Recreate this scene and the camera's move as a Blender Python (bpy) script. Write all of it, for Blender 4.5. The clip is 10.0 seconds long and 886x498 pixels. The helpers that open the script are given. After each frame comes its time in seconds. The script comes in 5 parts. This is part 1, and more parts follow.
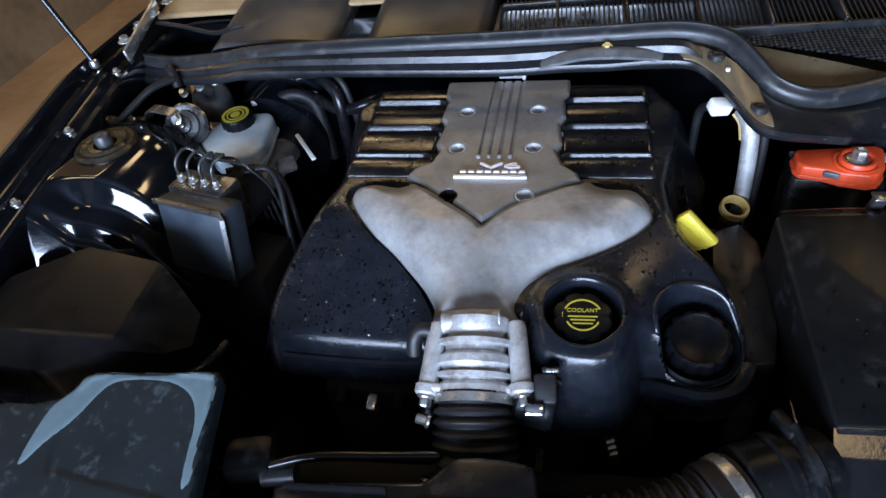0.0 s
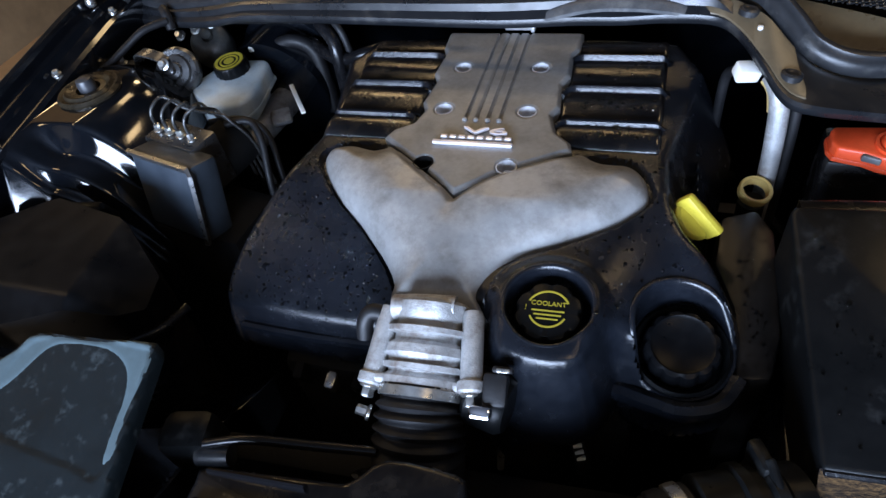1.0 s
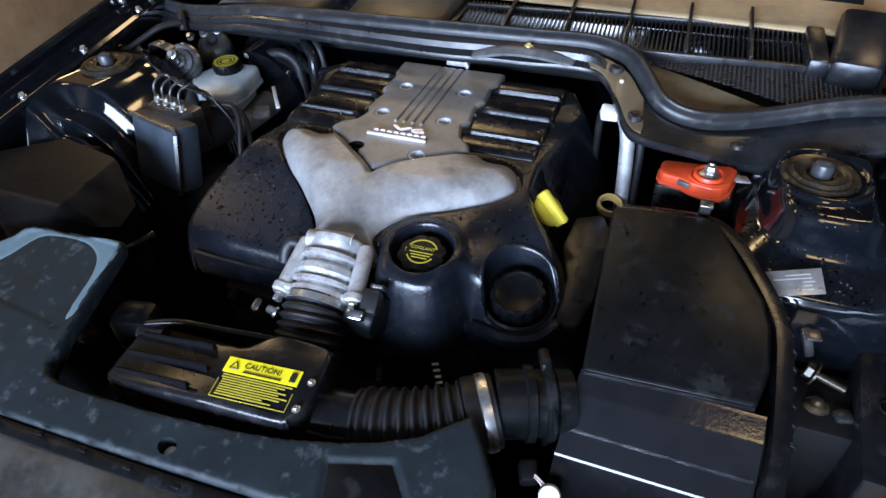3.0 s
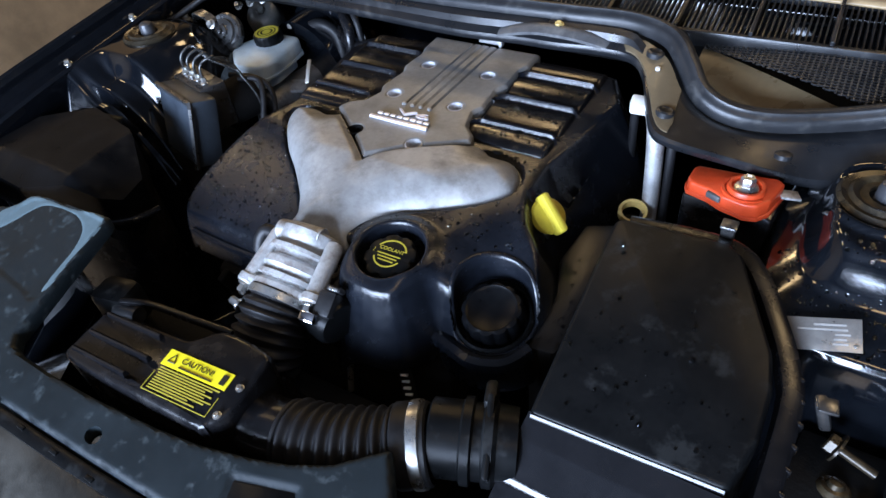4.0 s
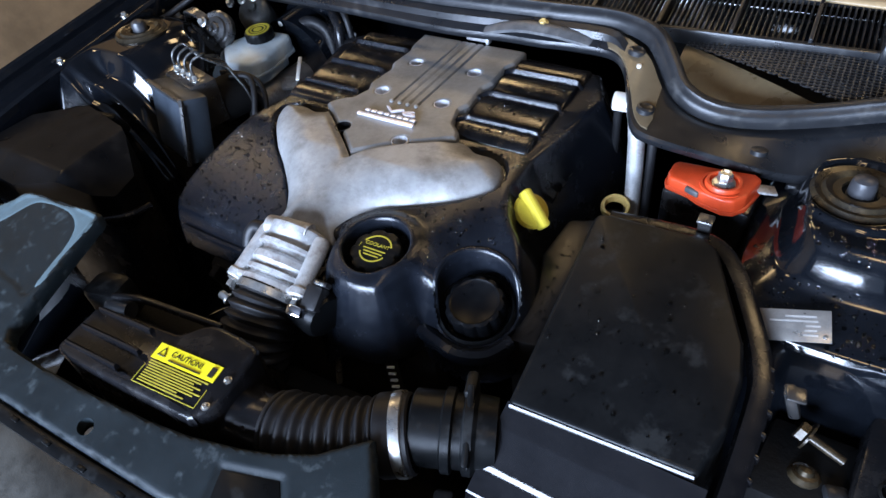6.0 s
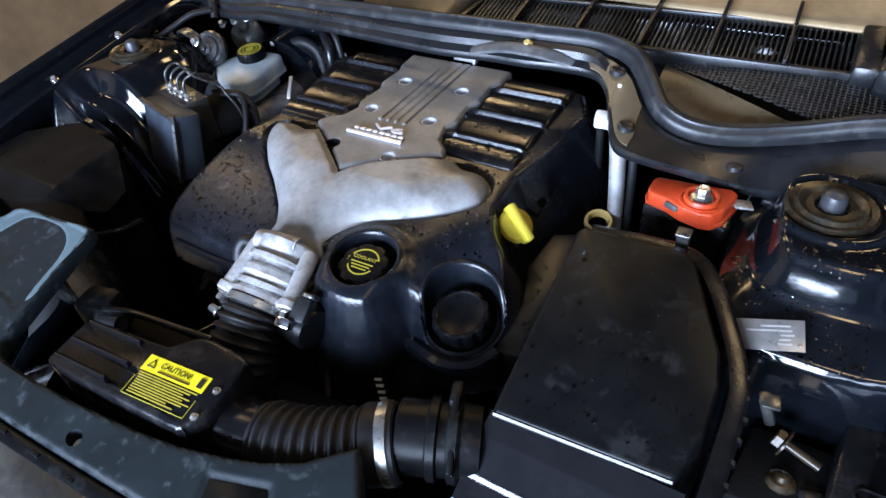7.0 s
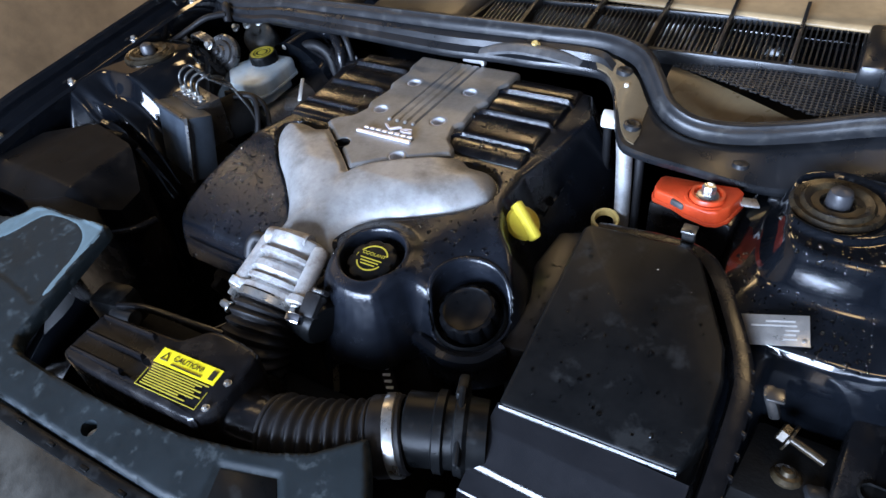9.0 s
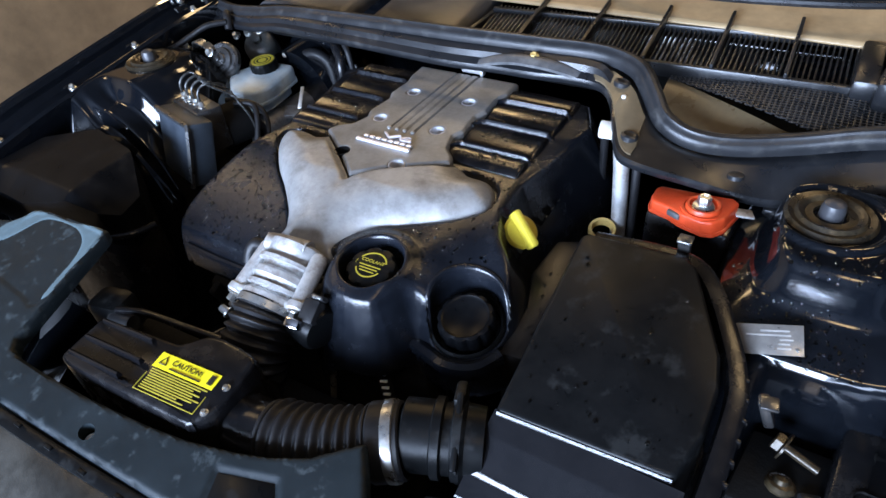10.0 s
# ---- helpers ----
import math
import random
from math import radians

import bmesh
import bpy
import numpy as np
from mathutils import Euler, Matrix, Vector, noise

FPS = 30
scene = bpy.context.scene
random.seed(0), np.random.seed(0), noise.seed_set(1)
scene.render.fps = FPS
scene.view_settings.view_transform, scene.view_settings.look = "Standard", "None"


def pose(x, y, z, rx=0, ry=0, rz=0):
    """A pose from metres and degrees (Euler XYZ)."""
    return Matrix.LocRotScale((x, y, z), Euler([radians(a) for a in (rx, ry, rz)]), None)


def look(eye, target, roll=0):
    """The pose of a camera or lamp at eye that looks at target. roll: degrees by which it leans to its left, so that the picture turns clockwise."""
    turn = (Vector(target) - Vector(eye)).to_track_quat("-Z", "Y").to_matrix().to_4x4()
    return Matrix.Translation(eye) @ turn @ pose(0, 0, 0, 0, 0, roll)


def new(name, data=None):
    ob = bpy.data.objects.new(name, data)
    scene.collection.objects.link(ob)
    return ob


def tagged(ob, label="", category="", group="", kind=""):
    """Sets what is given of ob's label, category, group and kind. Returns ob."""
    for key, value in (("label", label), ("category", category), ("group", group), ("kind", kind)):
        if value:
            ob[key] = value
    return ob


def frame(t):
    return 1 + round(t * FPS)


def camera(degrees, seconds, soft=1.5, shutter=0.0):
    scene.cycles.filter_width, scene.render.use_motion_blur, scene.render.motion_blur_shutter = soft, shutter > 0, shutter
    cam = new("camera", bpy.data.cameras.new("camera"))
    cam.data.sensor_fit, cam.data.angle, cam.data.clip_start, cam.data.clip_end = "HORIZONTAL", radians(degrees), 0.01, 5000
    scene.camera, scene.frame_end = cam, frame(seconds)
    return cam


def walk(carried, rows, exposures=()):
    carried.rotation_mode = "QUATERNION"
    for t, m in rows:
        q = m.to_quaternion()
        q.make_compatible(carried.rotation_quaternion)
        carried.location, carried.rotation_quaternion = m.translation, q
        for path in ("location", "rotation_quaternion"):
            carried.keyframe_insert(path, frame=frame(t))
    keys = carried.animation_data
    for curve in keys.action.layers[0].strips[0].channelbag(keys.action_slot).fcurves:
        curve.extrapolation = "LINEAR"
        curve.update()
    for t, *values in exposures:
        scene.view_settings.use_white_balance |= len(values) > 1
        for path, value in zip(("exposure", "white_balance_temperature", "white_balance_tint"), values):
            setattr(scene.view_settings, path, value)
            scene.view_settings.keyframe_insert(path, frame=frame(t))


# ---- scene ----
cam = camera(70.5, 10.0)
PATH = [
    (0, (0.126, 0.014, 1.403), (-0.291, 1.42, 0.043), -9.6),
    (0.5, (0.187, 0.077, 1.375), (-0.314, 1.43, -0.01), -9.9),
    (1, (0.205, 0.104, 1.362), (-0.38, 1.352, -0.087), -12.5),
    (1.5, (0.22, 0.117, 1.349), (-0.307, 1.35, -0.135), -11.0),
    (2, (0.242, 0.055, 1.374), (-0.24, 1.377, -0.047), -6.8),
    (2.5, (0.312, -0.065, 1.396), (-0.205, 1.312, 0.041), -5.3),
    (2.7, (0.338, -0.095, 1.405), (-0.182, 1.32, 0.09), -4.1),
    (3.8, (0.479, 0.05, 1.364), (-0.372, 1.268, 0.026), -4.4),
    (4, (0.491, 0.072, 1.366), (-0.39, 1.248, 0.009), -7.7),
    (4.5, (0.5, 0.094, 1.361), (-0.329, 1.289, -0.012), -6.7),
    (5, (0.504, 0.086, 1.377), (-0.418, 1.221, 0.012), -10.1),
    (6.5, (0.518, 0.067, 1.374), (-0.338, 1.26, 0.016), -6.9),
    (7, (0.526, 0.061, 1.38), (-0.342, 1.28, 0.053), -7.0),
    (7.5, (0.53, 0.054, 1.381), (-0.359, 1.283, 0.077), -6.7),
    (8, (0.532, 0.053, 1.378), (-0.359, 1.276, 0.07), -6.7),
    (8.5, (0.535, 0.056, 1.379), (-0.36, 1.273, 0.069), -7.3),
    (9, (0.536, 0.05, 1.378), (-0.365, 1.263, 0.069), -7.6),
    (9.5, (0.533, 0.046, 1.377), (-0.372, 1.246, 0.057), -7.5),
    (10, (0.536, 0.043, 1.381), (-0.361, 1.282, 0.092), -6.6),
]
walk(cam, [(t, look(eye, aim, roll)) for t, eye, aim, roll in PATH], [(0, -0.34), (1, -0.42), (2, -0.28), (2.7, -0.18), (4, -0.06), (6.5, 0.06), (10, 0.09)])

# ---- light: a cool daylit door in front of the car, unseen warm lamps overhead ----
world = bpy.data.worlds.new("world")
scene.world = world
world.use_nodes = True
sky = world.node_tree.nodes.new("ShaderNodeTexSky")
sky.sky_type, sky.sun_disc, sky.sun_elevation, sky.sun_rotation = "NISHITA", False, radians(35), radians(200)
world.node_tree.links.new(sky.outputs[0], world.node_tree.nodes["Background"].inputs[0])
world.node_tree.nodes["Background"].inputs[1].default_value = 0.08

scene.view_settings.use_white_balance = True
scene.view_settings.white_balance_temperature = 6000


def area_lamp(name, eye, aim, sx, sy, watts, colour):
    data = bpy.data.lights.new(name, "AREA")
    data.shape, data.size, data.size_y, data.energy, data.color = "RECTANGLE", sx, sy, watts, colour
    ob = new(name, data)
    ob.matrix_world = look(eye, aim)
    return ob


area_lamp("door_daylight", (-0.2, -2.6, 1.45), (0, 0.6, 1.0), 2.6, 1.3, 520, (0.625, 0.745, 0.975))
# unseen lamps, each added where its warm reflection falls on the bay
for spot, watts in (((-1.35, 3.3, 2.74), 15), ((0.0, 3.2, 2.74), 6), ((-2.45, 2.3, 2.74), 14), ((-2.10, 0.42, 2.74), 7), ((1.25, 1.9, 2.74), 9), ((1.05, -0.6, 2.74), 5), ((-0.6, 2.05, 2.74), 7)):
    area_lamp("unseen_warm_lamp", spot, (spot[0], spot[1], 0), 0.40, 0.40, watts, (1.0, 0.68, 0.33))


# ---- materials ----
def mat(name, col, rough=0.5, metal=0.0, var=0.25, scale=35.0, bump=0.0, bscale=400.0, rvar=0.15, spec=0.5, coat=0.0,
        dust=None, dscale=9.0, dlow=0.52, dhigh=0.68, dmax=0.6, trans=0.0, ior=1.5):
    m = bpy.data.materials.new(name)
    m.use_nodes = True
    nt = m.node_tree
    N, L = nt.nodes, nt.links
    b = N["Principled BSDF"]
    co = N.new("ShaderNodeTexCoord")

    def noise_tex(sc, det, rg):
        n = N.new("ShaderNodeTexNoise")
        n.inputs["Scale"].default_value, n.inputs["Detail"].default_value, n.inputs["Roughness"].default_value = sc, det, rg
        L.new(co.outputs["Object"], n.inputs["Vector"])
        return n
    n1, n2 = noise_tex(scale, 5, 0.6), noise_tex(scale * 7.3, 3, 0.6)
    add = N.new("ShaderNodeMath")
    add.operation = "MULTIPLY_ADD"
    L.new(n2.outputs["Fac"], add.inputs[0])
    add.inputs[1].default_value = 0.4
    L.new(n1.outputs["Fac"], add.inputs[2])
    rng = N.new("ShaderNodeMapRange")
    rng.inputs["From Min"].default_value, rng.inputs["From Max"].default_value = 0.45, 0.95
    rng.inputs["To Min"].default_value, rng.inputs["To Max"].default_value = 1 - var, 1 + var
    L.new(add.outputs[0], rng.inputs["Value"])
    mul = N.new("ShaderNodeVectorMath")
    mul.operation = "SCALE"
    mul.inputs[0].default_value = col
    L.new(rng.outputs[0], mul.inputs["Scale"])
    out, dfac = mul.outputs[0], None
    if dust:
        n3 = noise_tex(dscale, 6, 0.65)
        ramp = N.new("ShaderNodeMapRange")
        ramp.inputs["From Min"].default_value, ramp.inputs["From Max"].default_value, ramp.inputs["To Max"].default_value = dlow, dhigh, dmax
        L.new(n3.outputs["Fac"], ramp.inputs["Value"])
        mix = N.new("ShaderNodeMix")
        mix.data_type = "RGBA"
        L.new(ramp.outputs[0], mix.inputs[0])
        L.new(out, mix.inputs[6])
        mix.inputs[7].default_value = (*dust, 1)
        out, dfac = mix.outputs[2], ramp.outputs[0]
    L.new(out, b.inputs["Base Color"])
    rr = N.new("ShaderNodeMapRange")
    rr.inputs["From Min"].default_value, rr.inputs["From Max"].default_value = 0.3, 0.7
    rr.inputs["To Min"].default_value, rr.inputs["To Max"].default_value = max(0.02, rough - rvar / 2), min(1, rough + rvar / 2)
    L.new(n1.outputs["Fac"], rr.inputs["Value"])
    rout = rr.outputs[0]
    if dfac:
        ra = N.new("ShaderNodeMath")
        ra.operation, ra.use_clamp = "MULTIPLY_ADD", True
        L.new(dfac, ra.inputs[0])
        ra.inputs[1].default_value = 0.35
        L.new(rout, ra.inputs[2])
        rout = ra.outputs[0]
    L.new(rout, b.inputs["Roughness"])
    b.inputs["Metallic"].default_value = metal
    b.inputs["Specular IOR Level"].default_value = spec
    b.inputs["Coat Weight"].default_value = coat
    b.inputs["Coat Roughness"].default_value = 0.06
    b.inputs["Transmission Weight"].default_value = trans
    b.inputs["IOR"].default_value = ior
    if bump:
        n4 = noise_tex(bscale, 3, 0.6)
        bp = N.new("ShaderNodeBump")
        bp.inputs["Strength"].default_value, bp.inputs["Distance"].default_value = bump, 0.002
        L.new(n4.outputs["Fac"], bp.inputs["Height"])
        L.new(bp.outputs[0], b.inputs["Normal"])
    return m


M_COVER = mat("moulded_black_plastic", (0.0065, 0.0080, 0.0115), 0.24, var=0.4, scale=30, bump=0.17, bscale=420, dust=(0.045, 0.050, 0.058), dscale=28, dlow=0.55, dhigh=0.85, dmax=0.18, rvar=0.12, spec=0.45)
M_PAD = mat("smooth_black_plastic", (0.007, 0.007, 0.008), 0.17, var=0.3, scale=40, bump=0.12, bscale=300, dust=(0.06, 0.045, 0.028), dscale=36, dlow=0.5, dhigh=0.8, dmax=0.5)
M_TRIM = mat("painted_alloy_grey", (0.36, 0.36, 0.355), 0.42, metal=0.42, var=0.2, scale=22, bump=0.08, bscale=700, dust=(0.10, 0.088, 0.065), dscale=34, dlow=0.46, dhigh=0.72, dmax=0.5)
M_PLATE = mat("grained_alloy_grey", (0.25, 0.255, 0.255), 0.42, metal=0.4, var=0.22, scale=26, bump=0.15, bscale=1100, dust=(0.09, 0.08, 0.06), dscale=14, dlow=0.48, dhigh=0.75, dmax=0.5)
M_CHROME = mat("bright_chrome", (0.86, 0.84, 0.86), 0.12, metal=1.0, var=0.06, rvar=0.06)
M_ALU = mat("cast_aluminium", (0.47, 0.475, 0.475), 0.46, metal=0.55, var=0.25, scale=60, bump=0.4, bscale=600, dust=(0.14, 0.09, 0.055), dscale=46, dlow=0.50, dhigh=0.70, dmax=0.7)
M_BADGE = mat("satin_chrome", (0.86, 0.82, 0.86), 0.34, metal=0.45, var=0.1, scale=90, rvar=0.1)
# whitened: the light on the inner walls of the holes is in the colour
M_SLEEVE = mat("lit_hole_sleeve", (0.62, 0.63, 0.66), 0.45, metal=0.25, var=0.2, scale=120)
M_STEEL = mat("zinc_steel", (0.52, 0.52, 0.50), 0.3, metal=0.9, var=0.2, scale=80, dust=(0.16, 0.12, 0.07), dscale=60, dlow=0.55, dhigh=0.75, dmax=0.5)
M_RUBBER = mat("black_rubber", (0.009, 0.009, 0.010), 0.5, var=0.25, scale=50, bump=0.12, bscale=500, dust=(0.04, 0.038, 0.036), dscale=30, dlow=0.58, dhigh=0.85, dmax=0.35, spec=0.35)
M_GLOSSRUB = mat("damp_black_plastic", (0.007, 0.007, 0.008), 0.24, var=0.3, scale=40, bump=0.05, bscale=350, dust=(0.06, 0.055, 0.05), dscale=24, dlow=0.56, dhigh=0.8, dmax=0.35, spec=0.4)
M_LID = mat("satin_black_plastic", (0.005, 0.0055, 0.006), 0.34, var=0.25, scale=24, bump=0.06, bscale=1200, dust=(0.040, 0.043, 0.044), dscale=26, dlow=0.55, dhigh=0.66, dmax=0.3, spec=0.15)
M_PAINT = mat("black_car_paint", (0.004, 0.005, 0.007), 0.11, var=0.3, scale=30, bump=0.05, bscale=70, coat=0.55, spec=0.5, rvar=0.12, dust=(0.10, 0.085, 0.06), dscale=30, dlow=0.62, dhigh=0.85, dmax=0.08)
M_RADCOV = mat("slate_green_plastic", (0.0062, 0.0108, 0.0135), 0.5, var=0.22, scale=14, bump=0.2, bscale=1300, dust=(0.06, 0.075, 0.08), dscale=58, dlow=0.56, dhigh=0.68, dmax=0.5, spec=0.3)
M_BUMPER = mat("dusty_bumper_plastic", (0.026, 0.025, 0.022), 0.36, var=0.5, scale=16, bump=0.15, bscale=500, dust=(0.10, 0.095, 0.08), dscale=10, dlow=0.45, dhigh=0.7, dmax=0.5)
M_CHALK = mat("chalky_faded_plastic", (0.085, 0.125, 0.14), 0.7, var=0.15, scale=20, bump=0.1, bscale=900)
M_SEAL = mat("seal_rubber", (0.017, 0.018, 0.020), 0.36, var=0.2, scale=40, bump=0.07, bscale=500, dust=(0.12, 0.115, 0.105), dscale=45, dlow=0.55, dhigh=0.8, dmax=0.45, spec=0.4)
M_COWL = mat("cowl_plastic", (0.011, 0.012, 0.014), 0.32, var=0.2, scale=30, bump=0.06, bscale=700, dust=(0.11, 0.10, 0.085), dscale=30, dlow=0.58, dhigh=0.82, dmax=0.4, spec=0.5)
M_SCUTTLE = mat("scuttle_plastic", (0.035, 0.036, 0.04), 0.36, var=0.2, scale=18, bump=0.12, bscale=600, dust=(0.13, 0.115, 0.09), dscale=16, dlow=0.5, dhigh=0.75, dmax=0.5)
M_RED = mat("orange_red_plastic", (0.58, 0.060, 0.015), 0.36, var=0.15, scale=40, bump=0.08, bscale=500)
M_YELLOW = mat("yellow_plastic", (0.52, 0.42, 0.04), 0.38, var=0.12, scale=60, dust=(0.16, 0.12, 0.03), dscale=60, dlow=0.6, dhigh=0.8, dmax=0.5)
M_LABEL = mat("label_yellow", (0.85, 0.74, 0.01), 0.5, var=0.06)
M_PRINT = mat("print_yellow", (0.42, 0.35, 0.03), 0.6, var=0.1)
M_INK = mat("print_black", (0.012, 0.012, 0.01), 0.5)
M_WHITE = mat("milky_plastic", (0.62, 0.73, 0.79), 0.42, var=0.1, scale=40, dust=(0.35, 0.37, 0.36), dscale=30, dlow=0.5, dhigh=0.75, dmax=0.5)
M_CONN = mat("white_connector_plastic", (0.8, 0.79, 0.74), 0.45, var=0.08)
# near-black: the shade deep in the bay is put into this colour
M_DARK = mat("dark_shaded_metal", (0.004, 0.004, 0.004), 0.75, var=0.4, scale=40, bump=0.3, bscale=200, spec=0.2)
M_DARK2 = mat("dusty_brown_steel", (0.035, 0.028, 0.018), 0.3, metal=0.4, var=0.4, scale=60, dust=(0.16, 0.12, 0.06), dscale=50, dlow=0.5, dhigh=0.75, dmax=0.6)
M_PIPE = mat("dark_coated_steel", (0.07, 0.07, 0.068), 0.3, metal=0.7, var=0.3, scale=80)
M_WORN = mat("worn_grey_rubber", (0.07, 0.072, 0.075), 0.42, var=0.3, scale=60, bump=0.15, bscale=500, dust=(0.2, 0.195, 0.18), dscale=50, dlow=0.5, dhigh=0.75, dmax=0.5)
M_PANEL = mat("brown_black_plastic", (0.008, 0.0068, 0.006), 0.36, spec=0.35, var=0.3, scale=40, bump=0.06, bscale=700)
# darker than M_LID: light missing at the relay box is put into the colour
M_DIMBLACK = mat("dimmed_black_plastic", (0.003, 0.0033, 0.004), 0.34, var=0.3, scale=30, bump=0.06, bscale=900, spec=0.16, dust=(0.010, 0.011, 0.012), dscale=22, dlow=0.55, dhigh=0.75, dmax=0.4)
M_BOX = mat("satin_grey_black_plastic", (0.034, 0.043, 0.055), 0.36, var=0.25, scale=30, bump=0.15, bscale=900, spec=0.5)
M_WET = mat("wet_black_plastic", (0.006, 0.006, 0.007), 0.13, var=0.2, scale=30, bump=0.08, bscale=200, rvar=0.1)
# brown-grey satin, made browner for the warm light it mirrors
M_WARMPLATE = mat("brown_satin_warm_lit", (0.12, 0.092, 0.055), 0.34, var=0.2, scale=20, bump=0.08, bscale=500)
M_HORN = mat("dull_silver", (0.15, 0.15, 0.15), 0.3, metal=0.85, var=0.2, scale=60)
M_BRASS = mat("yellowed_nylon", (0.50, 0.36, 0.12), 0.4, var=0.15)
M_PLATETAG = mat("stamped_tin", (0.34, 0.33, 0.31), 0.34, metal=0.7, var=0.15, scale=90)
M_TAGINK = mat("faded_stamping", (0.55, 0.54, 0.52), 0.4, metal=0.6)
M_GUSSET = mat("primer_grey_steel", (0.20, 0.205, 0.20), 0.4, metal=0.6, var=0.3, scale=40, dust=(0.14, 0.12, 0.09), dscale=35, dlow=0.45, dhigh=0.7)
M_FLOOR = mat("worn_concrete", (0.31, 0.20, 0.10), 0.62, var=0.3, scale=2.2, bump=0.3, bscale=60, dust=(0.22, 0.125, 0.055), dscale=1.4, dlow=0.45, dhigh=0.7, dmax=0.8)
M_WALL = mat("painted_wall", (0.042, 0.050, 0.066), 0.8, var=0.2, scale=3, bump=0.2, bscale=40)
M_WALLTAN = mat("plastered_wall", (0.17, 0.118, 0.062), 0.8, var=0.3, scale=2.2, bump=0.2, bscale=40)
M_CEIL = mat("dark_unseen_ceiling", (0.034, 0.038, 0.046), 0.75, var=0.3, scale=4)
# dusty plastic whose pale tan also holds the warm light it reflects
M_WARMDUST = mat("dusty_warm_lit_plastic", (0.42, 0.30, 0.16), 0.35, var=0.25, scale=9, bump=0.1, bscale=500)
M_WATER = mat("water_droplet", (0.9, 0.93, 0.95), 0.03, var=0.0, rvar=0.0, trans=1.0, ior=1.33)
M_GLASS = mat("tinted_windscreen", (0.01, 0.012, 0.012), 0.05, var=0.0, rvar=0.0)
# black plastic; the amber it reflects is put into the base colour
M_POCKET = mat("warm_reflection_plastic", (0.15, 0.115, 0.065), 0.3, var=0.2, scale=20, bump=0.08, bscale=500)


# ---- mesh helpers: each shape is (vertices, faces) ----
def merge(*geos):
    V, F = [], []
    for v, f in geos:
        k = len(V)
        V += [tuple(p) for p in v]
        F += [tuple(i + k for i in q) for q in f]
    return V, F


def moved(geo, m):
    return [tuple(m @ Vector(p)) for p in geo[0]], geo[1]


def from_bm(bm):
    bm.verts.index_update()
    geo = [tuple(v.co) for v in bm.verts], [tuple(v.index for v in f.verts) for f in bm.faces]
    bm.free()
    return geo


def link(name, geo, material, parent=None, label="", sharp=38, solid=0.0):
    me = bpy.data.meshes.new(name)
    me.from_pydata([tuple(map(float, p)) for p in geo[0]], [], [tuple(map(int, q)) for q in geo[1]])
    me.materials.append(material)
    me.shade_smooth()
    me.set_sharp_from_angle(angle=radians(sharp))
    ob = new(name, me)
    if solid:
        s = ob.modifiers.new("thick", "SOLIDIFY")
        s.thickness, s.offset = solid, -1
    if parent:
        ob.parent = parent
        if parent.type == "EMPTY":
            ob.matrix_parent_inverse = parent.matrix_basis.inverted()
    if label:
        ob["label"] = label
    return ob


part = link


def thing(name, at, label, category, group="", kind=""):
    ob = new(name)
    ob.empty_display_size = 0.03
    ob.matrix_basis = Matrix.Translation(at)
    return tagged(ob, label, category, group, kind)


def rbox(c, s, bev=0.003, turn=(0, 0, 0), seg=2):
    bm = bmesh.new()
    bmesh.ops.create_cube(bm, size=1)
    bmesh.ops.scale(bm, vec=s, verts=bm.verts)
    if bev:
        bmesh.ops.bevel(bm, geom=bm.edges[:], offset=min(bev, min(s) * 0.45), segments=seg, affect="EDGES", profile=0.5)
    bmesh.ops.transform(bm, matrix=pose(*c, *turn), verts=bm.verts)
    return from_bm(bm)


def prism(pts, low, high, bev=0.003, top=None, seg=2):
    """An upright block over an outline; top(x, y) may bend its upper face."""
    bm = bmesh.new()
    a = [bm.verts.new((x, y, low)) for x, y in pts]
    f = bm.faces.new(a)
    r = bmesh.ops.extrude_face_region(bm, geom=[f])
    up = [g for g in r["geom"] if isinstance(g, bmesh.types.BMVert)]
    for v in up:
        v.co.z = top(v.co.x, v.co.y) if top else high
    bmesh.ops.recalc_face_normals(bm, faces=bm.faces)
    if bev:
        es = [e for e in bm.edges if any(v in up for v in e.verts)]
        bmesh.ops.bevel(bm, geom=es, offset=bev, segments=seg, affect="EDGES", profile=0.5)
    return from_bm(bm)


def spline(ctrl, n=8, closed=False):
    P = [np.array(p, float) for p in ctrl]
    m, out = len(P), []
    for i in range(m if closed else m - 1):
        g = (lambda k: P[k % m]) if closed else (lambda k: P[min(max(k, 0), m - 1)])
        p0, p1, p2, p3 = g(i - 1), g(i), g(i + 1), g(i + 2)
        for j in range(n):
            t = j / n
            out.append(0.5 * (2 * p1 + (p2 - p0) * t + (2 * p0 - 5 * p1 + 4 * p2 - p3) * t * t + (3 * p1 - p0 - 3 * p2 + p3) * t ** 3))
    if not closed:
        out.append(P[-1])
    return out


